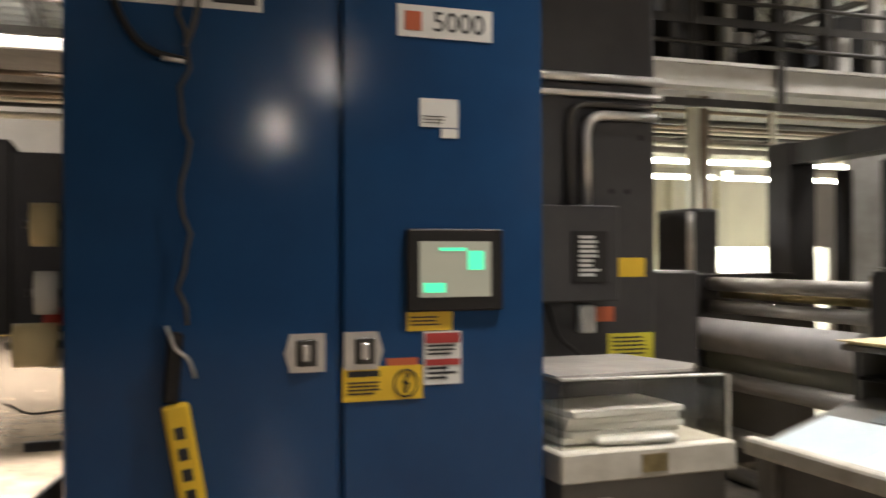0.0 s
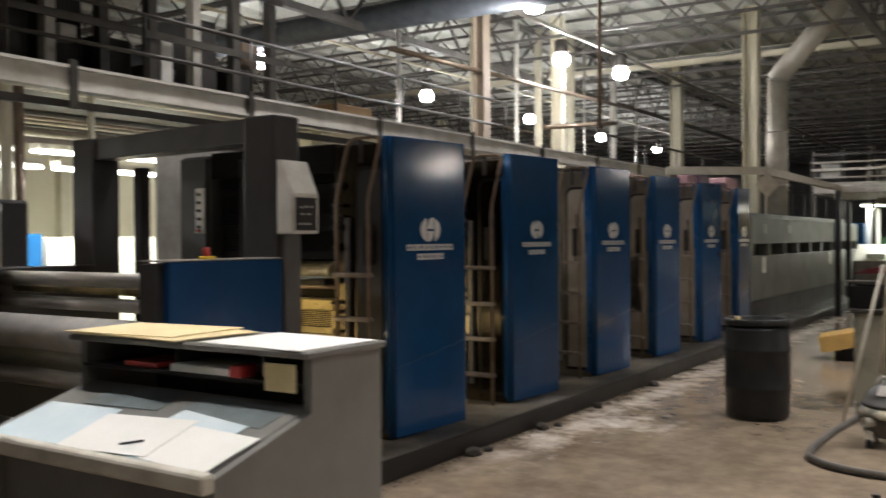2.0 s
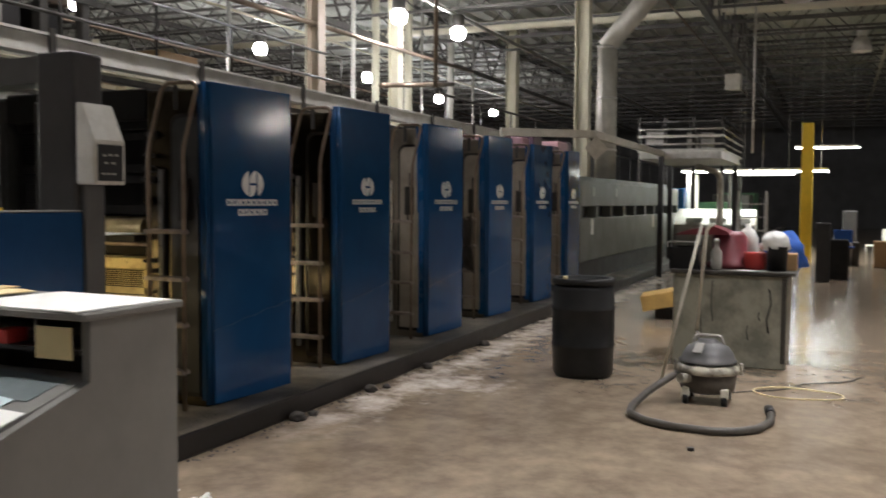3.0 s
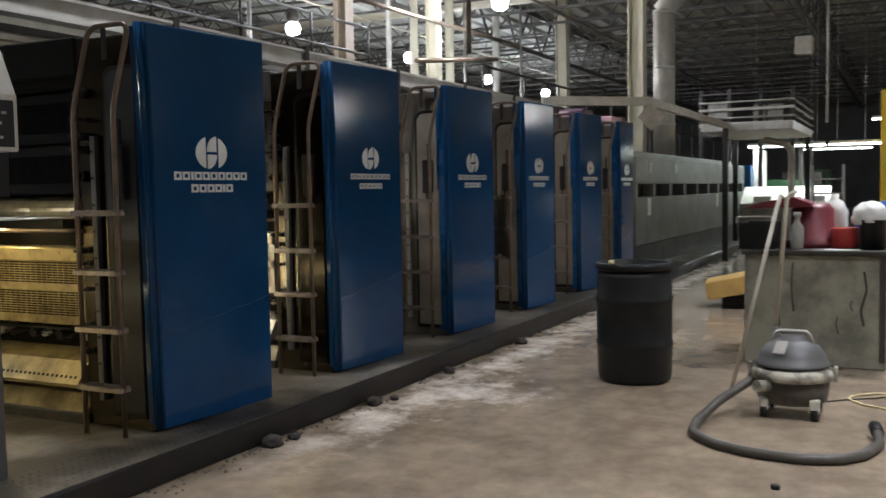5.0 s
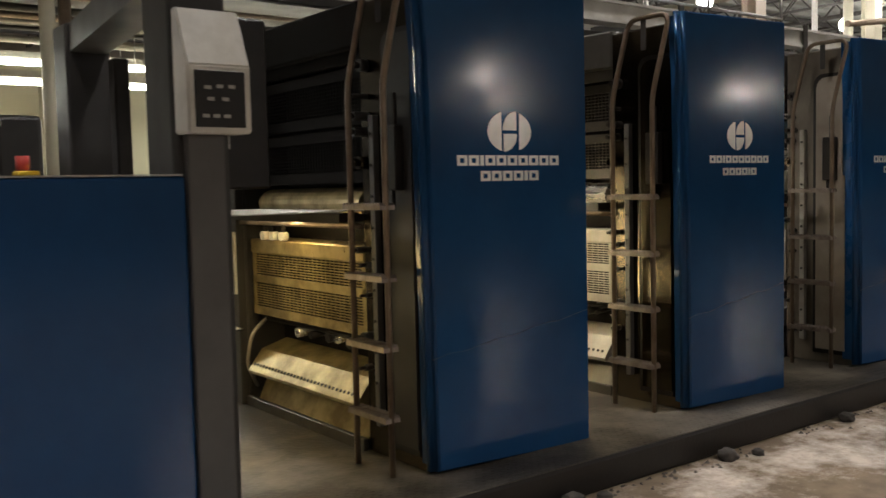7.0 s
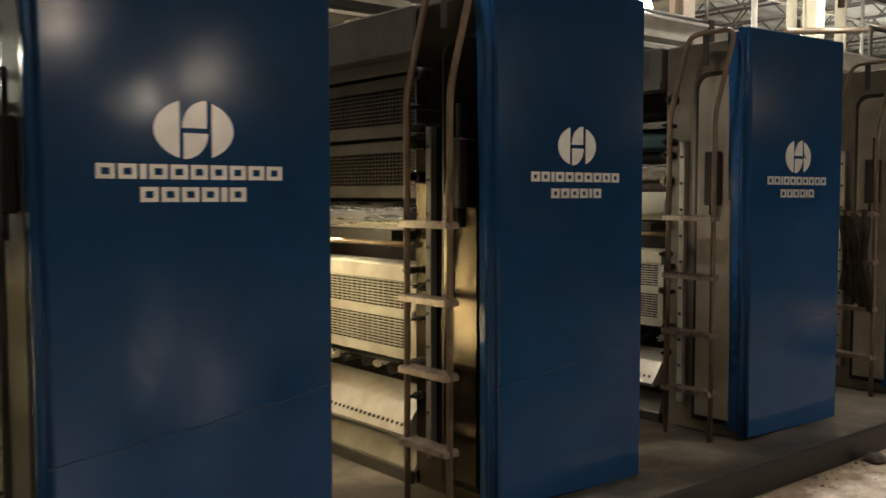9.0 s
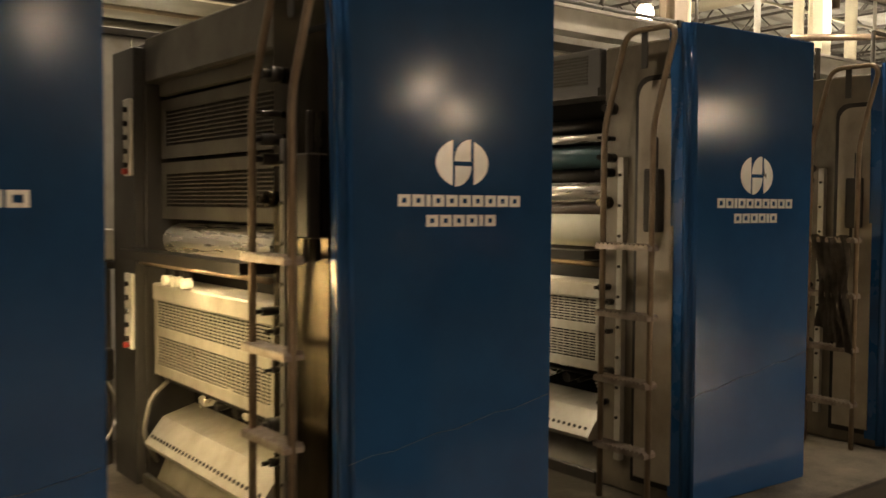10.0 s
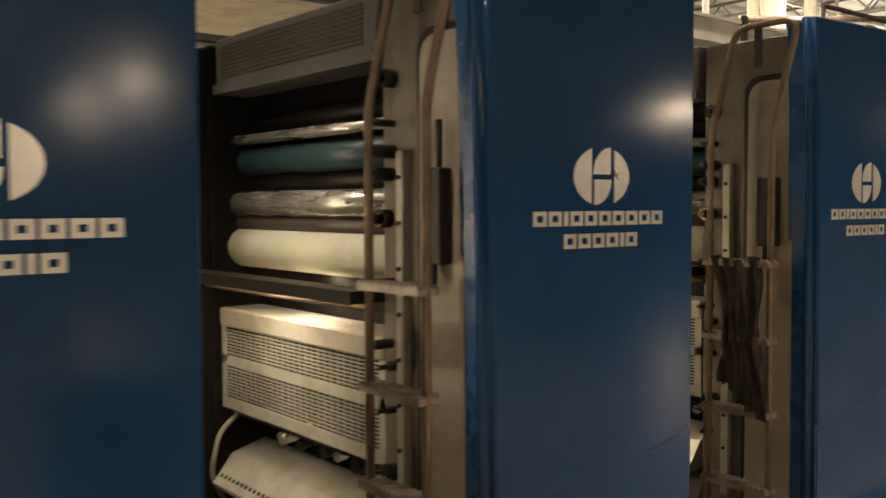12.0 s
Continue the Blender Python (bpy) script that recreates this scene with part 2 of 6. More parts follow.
# ---- mesh helpers ----
def box(bm, x0, y0, z0, x1, y1, z1, bevel=0.0, m=None, seg=1):
    vs = [bm.verts.new((x, y, z)) for x in (x0, x1) for y in (y0, y1) for z in (z0, z1)]
    fs = [bm.faces.new([vs[i] for i in f]) for f in ((0, 1, 3, 2), (4, 6, 7, 5), (0, 4, 5, 1), (2, 3, 7, 6), (0, 2, 6, 4), (1, 5, 7, 3))]
    if bevel:
        es = list({e for f in fs for e in f.edges})
        r = bmesh.ops.bevel(bm, geom=es, offset=bevel, segments=seg, affect="EDGES", profile=0.5)
        vs = list({v for f in r["faces"] for v in f.verts} | {v for v in vs if v.is_valid})
    if m is not None:
        bmesh.ops.transform(bm, matrix=m, verts=vs)
    return bm


def rod(bm, a, b, r, n=10, r2=None):
    a, b = Vector(a), Vector(b)
    d = (b - a).normalized()
    u = d.orthogonal().normalized()
    w = d.cross(u)
    r2 = r if r2 is None else r2
    rings = []
    for c, q in ((a, r), (b, r2)):
        rings.append([bm.verts.new(c + q * (math.cos(k * math.tau / n) * u + math.sin(k * math.tau / n) * w)) for k in range(n)])
    for k in range(n):
        f = bm.faces.new((rings[0][k], rings[0][(k + 1) % n], rings[1][(k + 1) % n], rings[1][k]))
        f.smooth = True
    bm.faces.new(rings[0][::-1])
    bm.faces.new(rings[1])
    return bm


def tube(bm, pts, r, n=8, closed=False):
    pts = [Vector(p) for p in pts]
    rings, u = [], None
    for i, p in enumerate(pts):
        d = (pts[min(i + 1, len(pts) - 1)] - pts[max(i - 1, 0)]).normalized()
        u = d.orthogonal().normalized() if u is None else (u - u.dot(d) * d).normalized()
        w = d.cross(u)
        rings.append([bm.verts.new(p + r * (math.cos(k * math.tau / n) * u + math.sin(k * math.tau / n) * w)) for k in range(n)])
    for a, b in zip(rings, rings[1:]):
        for k in range(n):
            bm.faces.new((a[k], a[(k + 1) % n], b[(k + 1) % n], b[k])).smooth = True
    bm.faces.new(rings[0][::-1])
    bm.faces.new(rings[-1])
    return bm


def lathe(bm, prof, c, n=28):
    rings = [[bm.verts.new((c[0] + r * math.cos(k * math.tau / n), c[1] + r * math.sin(k * math.tau / n), c[2] + z)) for k in range(n)] for r, z in prof]
    for a, b in zip(rings, rings[1:]):
        for k in range(n):
            bm.faces.new((a[k], a[(k + 1) % n], b[(k + 1) % n], b[k])).smooth = True
    bm.faces.new(rings[0][::-1])
    bm.faces.new(rings[-1])
    return bm


def prism(bm, poly, a, b, axis="y"):
    """A flat outline pulled out between a and b along an axis; the outline gives the two other axes in order."""
    def at(p, q):
        return {"x": (q, p[0], p[1]), "y": (p[0], q, p[1]), "z": (p[0], p[1], q)}[axis]
    lo, hi = [bm.verts.new(at(p, a)) for p in poly], [bm.verts.new(at(p, b)) for p in poly]
    n = len(poly)
    for k in range(n):
        bm.faces.new((lo[k], lo[(k + 1) % n], hi[(k + 1) % n], hi[k]))
    bm.faces.new(lo[::-1])
    bm.faces.new(hi)
    bmesh.ops.recalc_face_normals(bm, faces=bm.faces)
    return bm


def bent(pts, r=0.06, n=5):
    """Rounds the corners of a polyline."""
    pts = [Vector(p) for p in pts]
    out = [pts[0]]
    for a, b, c in zip(pts, pts[1:], pts[2:]):
        p, q = b + (a - b).normalized() * r, b + (c - b).normalized() * r
        for k in range(n + 1):
            t = k / n
            out.append((1 - t) ** 2 * p + 2 * t * (1 - t) * b + t * t * q)
    return out + [pts[-1]]


def thing(name, base, label, category, group="", kind=""):
    e = new(name)
    e.empty_display_size = 0.1
    e.matrix_world = Matrix.Translation(base)
    e.matrix_basis = Matrix.Translation(base)
    return tagged(e, label, category, group, kind)


def part(name, bm, material, parent=None, label=""):
    me = bpy.data.meshes.new(name)
    bmesh.ops.recalc_face_normals(bm, faces=bm.faces)
    bm.to_mesh(me)
    bm.free()
    me.materials.append(material)
    ob = new(name, me)
    if parent is not None:
        up = parent.matrix_basis.copy()
        q = parent
        while q.parent is not None:
            up = q.parent.matrix_basis @ q.matrix_parent_inverse @ up if q is parent else q.parent.matrix_basis @ up
            q = q.parent
        ob.parent = parent
        ob.matrix_parent_inverse = up.inverted()
    if label:
        ob["label"] = label
    return ob


def solo(name, bm, material, label, category, kind="", group=""):
    return tagged(part(name, bm, material), label, category, group, kind)


def B():
    return bmesh.new()


def writing(name, body, size, m, material, parent, label=""):
    cu = bpy.data.curves.new(name, "FONT")
    cu.body, cu.size, cu.extrude, cu.align_x = body, size, 0.0015, "CENTER"
    tmp = bpy.data.objects.new(name, cu)
    me = bpy.data.meshes.new_from_object(tmp)
    bpy.data.objects.remove(tmp)
    me.transform(m)
    me.materials.clear()
    me.materials.append(material)
    ob = new(name, me)
    ob.parent = parent
    ob.matrix_parent_inverse = parent.matrix_basis.inverted()
    if label:
        ob["label"] = label
    return ob


def bars(bm, x0, x1, z0, z1, y, rows, fill=0.55, seed=1, d=0.0015):
    """Unreadable lines of print as plain bars on a face that looks along -y."""
    rnd = random.Random(seed)
    h = (z1 - z0) / rows
    for k in range(rows):
        w = (x1 - x0) * rnd.uniform(0.6, 1.0)
        box(bm, x0, y - d, z1 - (k + fill) * h, x0 + w, y, z1 - k * h)
    return bm


# ---- the hall ----
solo("floor", box(B(), -30, -45, -0.3, 70, 45, 0), FLOOR, "brown polished concrete factory floor with worn pale patches", "floor", "structure")
solo("wall_north", box(B(), -30, 30, 0, 70, 30.4, 7.2), WALLPAINT, "beige painted factory wall", "wall", "structure")
solo("wall_south", box(B(), -30, -40.4, 0, 70, -40, 7.2), WALLPAINT, "beige painted factory wall", "wall", "structure")
solo("wall_west", box(B(), -22.4, -40, 0, -22, 30, 7.2), WALLPAINT, "beige painted factory wall", "wall", "structure")
# east wall's dark paint stands in for the unlit end of the hall
solo("wall_east", box(B(), 62, -40, 0, 62.4, 30, 7.2), UNLIT_WALL, "factory wall painted dark for its lack of light", "wall", "structure")


def ceiling():
    bm = B()
    # ribbed roof deck, ribs along x
    prof, y = [], -40.0
    while y < 30:
        prof += [(y, 6.62), (y + 0.22, 6.62), (y + 0.30, 6.54), (y + 0.52, 6.54), (y + 0.60, 6.62)]
        y += 0.6
    lo = [bm.verts.new((-22, a, b)) for a, b in prof]
    hi = [bm.verts.new((62, a, b)) for a, b in prof]
    for k in range(len(prof) - 1):
        if prof[k] != prof[k + 1]:
            bm.faces.new((lo[k], lo[k + 1], hi[k + 1], hi[k]))
    box(bm, -22, -40, 6.72, 62, 30, 7.0)
    return solo("ceiling", bm, DECK, "pale ribbed steel roof deck of the factory hall", "ceiling", "structure")


ceiling()


def bar(bm, a, b, w, up=(0, 0, 1)):
    """A cheap square bar."""
    a, b = Vector(a), Vector(b)
    d = (b - a).normalized()
    s = d.cross(Vector(up))
    s = (s.normalized() if s.length > 1e-4 else Vector((1, 0, 0))) * w / 2
    t = d.cross(s).normalized() * w / 2
    v = [bm.verts.new(p + q) for p in (a, b) for q in (s + t, s - t, -s - t, -s + t)]
    for k in range(4):
        bm.faces.new((v[k], v[(k + 1) % 4], v[4 + (k + 1) % 4], v[4 + k]))


def joists():
    bm = B()
    x = -7.0
    while x < 56:
        y0, y1 = -36.0, 29.0
        for z in (5.75, 6.5):
            bar(bm, (x, y0, z), (x, y1, z), 0.06)
        k, y = 0, y0
        while y < y1:
            bar(bm, (x, y, 5.75 if k % 2 else 6.5), (x, y + 0.75, 6.5 if k % 2 else 5.75), 0.03, (1, 0, 0))
            y += 0.75
            k += 1
        x += 1.9
    for y in (-22, -10, 2.0, 9.6, 17.0, 24.0):
        for z in (5.35, 6.45):
            bar(bm, (-7, y, z), (56, y, z), 0.12)
        x, k = -7.0, 0
        while x < 55:
            bar(bm, (x, y, 5.35 if k % 2 else 6.45), (x + 0.95, y, 6.45 if k % 2 else 5.35), 0.05, (0, 1, 0))
            x += 0.95
            k += 1
    return solo("ceiling_joists", bm, JOIST, "open web steel roof joists and girders", "roof truss", "structure")


joists()


def high_bay(x, y, z, watts, bulb):
    e = thing("high_bay_lamp", (x, y, z), "lit high-bay factory lamp hanging from the roof joists", "lamp", "high bay lamps")
    part("housing", lathe(B(), [(0.10, 0.42), (0.14, 0.40), (0.14, 0.18), (0.10, 0.16)], (x, y, z), 14), GUARD_DARK, e)
    part("bulb", lathe(B(), [(0.06, -0.12), (0.13, -0.09), (0.165, 0.02), (0.14, 0.12), (0.07, 0.165)], (x, y, z), 14), bulb, e, "glowing lamp globe")
    part("hanger", rod(B(), (x, y, z + 0.42), (x, y, 6.62), 0.012, 6), JOIST, e)
    la = bpy.data.lights.new("high_bay_light", "POINT")
    la.energy, la.color, la.shadow_soft_size = watts, (1.0, 0.94, 0.85), 0.2
    o = new("high_bay_light", la)
    o.location = (x, y, z - 0.38)


for h in HIGH_BAYS:
    high_bay(*h, BULB)
for h in DIM_BAYS:
    high_bay(*h, DIM_BULB)


def downlight(x, y, z, watts, cone):
    e = thing("reflector_lamp", (x, y, z), "assumed high-bay lamp with a deep aluminium reflector", "lamp", "aisle lamps")
    part("housing", lathe(B(), [(0.08, 0.50), (0.13, 0.48), (0.13, 0.26), (0.10, 0.25)], (x, y, z), 14), ALU, e)
    part("reflector", lathe(B(), [(0.10, 0.25), (0.20, 0.15), (0.27, -0.15), (0.265, -0.15), (0.19, 0.145), (0.09, 0.235)], (x, y, z), 20), ALU, e, "deep aluminium reflector")
    part("bulb", lathe(B(), [(0.02, 0.04), (0.06, 0.07), (0.06, 0.16), (0.03, 0.23)], (x, y, z), 12), SHADED_BULB, e, "glowing bulb")
    part("hanger", rod(B(), (x, y, z + 0.5), (x, y, 6.62), 0.012, 6), JOIST, e)
    la = bpy.data.lights.new("aisle_light", "SPOT")
    la.energy, la.color, la.shadow_soft_size, la.spot_size, la.spot_blend = watts * 4, (1.0, 0.94, 0.85), 0.2, radians(cone), 1.0
    o = new("aisle_light", la)
    o.location = (x, y, z - 0.2)


for h in DOWNLIGHTS:
    downlight(*h)


def column(x, y, w, material, label):
    bm = B()
    box(bm, x - w / 2, y - w / 2, 0, x + w / 2, y - w / 2 + 0.02, 6.4)
    box(bm, x - w / 2, y + w / 2 - 0.02, 0, x + w / 2, y + w / 2, 6.4)
    box(bm, x - 0.012, y - w / 2 + 0.02, 0, x + 0.012, y + w / 2 - 0.02, 6.4)
    box(bm, x - w * 0.8, y - w * 0.8, 0, x + w * 0.8, y + w * 0.8, 0.02)
    tagged(part("column", bm, material), label, "column", "hall columns", "structure")


for cx, cy, w, m in [(14.8, 8.0, 0.24, TAN_COLUMN), (18.6, 8.3, 0.24, CREAM_COLUMN), (25.5, 8.0, 0.30, CREAM_COLUMN), (20.05, 4.55, 0.30, CREAM_COLUMN),
                     (36.0, 8.0, 0.30, CREAM_COLUMN), (22.0, 20.0, 0.30, CREAM_COLUMN), (32.0, 20.0, 0.30, CREAM_COLUMN), (40.0, -8.0, 0.30, CREAM_COLUMN)]:
    column(cx, cy, w, m, "tan painted steel I column" if m is TAN_COLUMN else "cream painted steel I column")


# ---- the press ----
PY, PZ = 3.2, 0.15          # front plane of the blue covers, top of the step
UNIT_X = [(5.445, 6.405), (7.145, 8.06), (8.895, 9.83), (10.62, 11.49), (12.36, 13.24), (14.07, 14.74)]

bm = box(B(), 3.0, 2.93, 0.0, 34.0, 6.4, PZ, 0.012)
solo("press_step", bm, BLACK, "long low black step edge under the press units", "platform", "structure")
solo("step_tread", box(B(), 3.0, 2.945, PZ, 34.0, 6.4, PZ + 0.004), PLATE, "scuffed grey chequer tread on the press step", "platform", "structure")


def emblem(e, cx, cz, y, k0):
    """Round split emblem and two rows of lettering blocks, plain shapes."""
    bm = B()
    rx, rz = 0.116 * k0, 0.083 * k0

    def arc(a, b, n=12):
        return [(cx + rx * math.cos(math.radians(a + (b - a) * k / n)), cz + rz * math.sin(math.radians(a + (b - a) * k / n))) for k in range(n + 1)]
    prism(bm, arc(112, 248), y - 0.003, y + 0.001)
    prism(bm, arc(-64, 64), y - 0.003, y + 0.001)
    c = (cx + 0.036 * k0, cz + 0.006)
    prism(bm, [c] + [(c[0] + 0.072 * k0 * math.cos(math.radians(a)), c[1] + 0.076 * k0 * math.sin(math.radians(a))) for a in range(90, 181, 10)], y - 0.003, y + 0.001)
    c = (cx - 0.032 * k0, cz - 0.010)
    prism(bm, [c] + [(c[0] + 0.0715 * k0 * math.cos(math.radians(a)), c[1] + 0.071 * k0 * math.sin(math.radians(a))) for a in range(-90, 1, 10)], y - 0.003, y + 0.001)
    part("emblem", bm, SILVER, e, "silver round emblem")
    for n, z, thin in ((10, cz - 0.152, (2,)), (6, cz - 0.220, (4,))):
        w, t = 0.058 * k0, 0.026 * k0
        x = cx - sum(t if k in thin else w for k in range(n)) / 2
        for k in range(n):
            ww = t if k in thin else w
            x0, x1, z0, z1, r = x + 0.004, x + ww - 0.005, z + 0.002, z + 0.002 + 0.040 * k0, 0.012
            if k in thin:
                bm = box(B(), x0, y - 0.003, z0, x1, y + 0.001, z1)
            else:
                bm = box(box(B(), x0, y - 0.003, z0, x1, y + 0.001, z0 + r), x0, y - 0.003, z1 - r, x1, y + 0.001, z1)
                box(box(bm, x0, y - 0.003, z0 + r, x0 + 0.015, y + 0.001, z1 - r), x1 - 0.015, y - 0.003, z0 + r, x1, y + 0.001, z1 - r)
            part("lettering_block", bm, SILVER, e)
            x += ww


def grille(bm, x, y0, y1, z0, z1, nz, ny, t=0.004, flat=0.8):
    """Open grid of thin bars in a plane across the press."""
    for k in range(nz + 1):
        z = z0 + (z1 - z0) * k / nz
        box(bm, x - t, y0, z - t * flat, x + t, y1, z + t * flat)
    for k in range(ny + 1):
        y = y0 + (y1 - y0) * k / ny
        box(bm, x - t * 0.6, y - t * 0.6, z0, x + t * 0.6, y + t * 0.6, z1)


def ladder(e, xl, dirty=True):
    x = xl - 0.12
    yl, yr = 3.60, 3.32
    pts = [(x, yl, PZ), (x, yl, 1.84), (x + 0.05, yl - 0.08, 2.27), (x + 0.05, yr - 0.08, 2.27), (x, yr, 1.84), (x, yr, PZ)]
    part("ladder_rail", tube(B(), bent(pts, 0.07), 0.014, 8), BROWN_STEEL, e, "bent brown tubular ladder rail")
    for z in (0.405, 0.71, 1.008, 1.314):
        out = [(yr - 0.012, z - 0.014), (yl + 0.012, z - 0.014)]
        for k in range(13):
            yy = yl + 0.012 - k * (yl - yr + 0.024) / 12
            out += [(yy, z + 0.004), (yy - 0.008, z + 0.015), (yy - 0.014, z + 0.015)] if k < 12 else [(yy, z + 0.004)]
        part("rung", prism(B(), out, x - 0.038, x + 0.038, "x"), TREAD, e, "serrated ladder tread")


def unit(xl, xr, style, first, mid, size):
    e = thing("printing_unit", (xl, PY, PZ), "printing press unit with blue cover panel, rollers and side ladder", "printing press", "press units")
    w = xr - xl
    # blue cover
    bm = B()
    prism(bm, [(xl + 0.01, 0.17), (xr, 0.14), (xr, 2.30), (xl - 0.035, 2.28), (xl - 0.012, 1.95), (xl, 1.3)], PY, PY + 0.05)
    left = [q for q in bm.edges if all(v.co.x < xl + 0.02 and v.co.y < PY + 0.01 for v in q.verts)]
    bmesh.ops.bevel(bm, geom=left, offset=0.028, segments=4, affect="EDGES")
    rest = [q for q in bm.edges if all(v.co.y < PY + 0.001 for v in q.verts) and len(q.link_faces) == 2 and q.calc_face_angle() > 1.2]
    bmesh.ops.bevel(bm, geom=rest, offset=0.008, segments=2, affect="EDGES")
    for f in bm.faces:
        f.smooth = f.calc_area() < 0.06
    part("cover_panel", bm, BLUE, e, "glossy blue enamel cover panel")
    bm = B()
    prism(bm, [(xl + 0.012, 0.20), (xl + 0.036, 0.20), (xl + 0.03, 1.3), (xl + 0.02, 1.95), (xl - 0.006, 2.26), (xl - 0.03, 2.26), (xl - 0.008, 1.95), (xl + 0.004, 1.3)], PY + 0.05, PY + (0.115 if style == "rollers" else 0.085))
    # roller units' edges carry lamp light as a brighter blue
    part("cover_edge", bm, LIT_BLUE_EDGE if style == "rollers" else BLUE_DARK, e, "folded blue cover edge")
    # near side frame
    bm = B()
    box(bm, xl + 0.03, PY + 0.05, PZ, xr - 0.03, 3.74, 2.24, 0.01)
    part("side_frame", bm, BEIGE_FRAME if style == "rollers" else FRAME, e, "grimy beige side frame" if style == "rollers" else "greasy steel side frame")
    # rounded door plate with black trim on the frame's end
    bm = B()
    r = 0.07
    out = [(3.30, 0.22), (3.53, 0.22), (3.53, 2.08 - r)] + [(3.53 - r + r * math.cos(a), 2.08 - r + r * math.sin(a)) for a in (0.4, 0.8, 1.2)] + [(3.53 - r, 2.08), (3.30, 2.08)]
    prism(bm, out, xl + 0.012, xl + 0.03, "x")
    part("trim", bm, BLACK, e, "black rubber edging")
    bm = B()
    ins = [(3.30, 0.25), (3.505, 0.25), (3.505, 2.055 - r)] + [(3.505 - r + r * math.cos(a), 2.055 - r + r * math.sin(a)) for a in (0.4, 0.8, 1.2)] + [(3.505 - r, 2.055), (3.30, 2.055)]
    prism(bm, ins, xl + 0.002, xl + 0.014, "x")
    # first unit's door is darkened in paint for its lack of light
    part("end_door", bm, BEIGE if style == "rollers" else DARK if first else FRAME, e, "rounded end door plate")
    bm = B()
    box(bm, xl - 0.045, 3.35, 1.38, xl + 0.002, 3.435, 1.66, 0.006)
    box(bm, xl - 0.03, 3.375, 1.66, xl - 0.012, 3.395, 1.80, 0.004)
    box(bm, xl - 0.03, 3.40, 1.30, xl - 0.012, 3.415, 1.38, 0.004)
    part("latch", bm, BLACK, e, "black door latch")
    part("hoop_tab", box(B(), xl - 0.074, 3.40, 2.10, xl - 0.066, 3.435, 2.265, 0.002), DARK, e, "dark tab behind the ladder hoop")
    # bolt strip
    bm = B()
    box(bm, xl - 0.004, 3.585, 0.30, xl + 0.03, 3.622, 1.72, 0.003)
    part("bolt_strip", bm, GUARD if style == "rollers" else PILLAR, e, "worn bolted strip")
    for k in range(10):
        z = 0.36 + k * 0.142
        part("bolt", rod(B(), (xl - 0.012, 3.604, z), (xl - 0.003, 3.604, z), 0.008, 6), BLACK, e)
    rnd = random.Random(7)
    z = 0.36
    while z < 2.0:
        L = rnd.uniform(0.03, 0.10)
        yy = rnd.uniform(3.66, 3.72)
        r = rnd.choice((0.012, 0.016, 0.022, 0.03))
        bm = rod(B(), (xl + 0.03, yy, z), (xl + 0.03 - L, yy, z), r, 10)
        rod(bm, (xl + 0.03 - L, yy, z), (xl - L, yy, z), r * 0.55, 8)
        part("adjuster", bm, BLACK if rnd.random() < 0.6 else FRAME, e, "adjusting knob")
        z += rnd.choice((0.05, 0.07, 0.09, 0.14, 0.20))
    ladder(e, xl)
    # far side frame with push-button strips; near-black on roller units for interior shade
    part("far_frame", box(box(B(), xl + 0.03, 5.022, PZ, xr - 0.03, 5.34, 2.24, 0.01), xl - 0.02, 5.024, PZ, xl + 0.03, 5.32, 2.22, 0.006), DARK if style == "guards" else NEAR_BLACK, e, "dark far side frame")
    for z0, z1 in ((1.62, 1.98), (0.80, 1.16)):
        bm = box(B(), xl - 0.035, 5.03, z0, xl - 0.02, 5.13, z1, 0.004)
        st = part("button_strip", bm, WHITE, e, "cream push-button strip")
        for k in range(5):
            part("push_button", rod(B(), (xl - 0.055, 5.08, z0 + 0.05 + k * 0.065), (xl - 0.035, 5.08, z0 + 0.05 + k * 0.065), 0.013, 8), BLACK, e, "black push button")
        part("stop_button", rod(B(), (xl - 0.06, 5.08, z0 + 0.02), (xl - 0.035, 5.08, z0 + 0.02), 0.014, 10), RED, e, "red stop button")
    xi = xl + 0.10
    ya, yb = 3.76, 4.97
    # near-black core behind the guards stands in for the shaded interior
    part("core", box(box(B(), xi + 0.16, ya - 0.02, PZ, xr - 0.06, yb + 0.04, 1.30), xi + 0.22, ya - 0.02, 1.30, xr - 0.06, yb + 0.04, 2.2), NEAR_BLACK, e, "near-black machine interior, shade put into its colour")
    # top housing, near-black on the first unit to paint in its shade
    bm = B()
    box(bm, xl + (0.20 if style == "rollers" else 0.03), 3.74, 2.05, xr - 0.03, 5.02, 2.26, 0.01)
    part("top_housing", bm, GUARD if style == "rollers" else NEAR_BLACK if first else GUARD_DARK, e, "painted top housing")
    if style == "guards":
        # first unit's upper plate and louvres hold their shade as near-black paint
        part("upper_plate", box(B(), xi - 0.02, ya, 1.99, xi + 0.02, yb, 2.22, 0.004), NEAR_BLACK if first else PILLAR, e, "plain grey guard plate")
        for z0, z1 in ((1.70, 1.97), (1.42, 1.68)):
            bm = B()
            box(bm, xi - 0.01, ya, z0, xi, yb, z0 + 0.055)
            box(bm, xi - 0.01, ya, z1 - 0.05, xi, yb, z1)
            box(bm, xi - 0.01, ya, z0 + 0.055, xi, ya + 0.06, z1 - 0.05)
            box(bm, xi - 0.01, yb - 0.06, z0 + 0.055, xi, yb, z1 - 0.05)
            grille(bm, xi - 0.004, ya + 0.06, yb - 0.06, z0 + 0.055, z1 - 0.05, 9, 38, 0.003)
            part("louvre_guard", bm, NEAR_BLACK if first else GUARD_DARK, e, "dark louvred guard")
        bm = B()
        n = 10
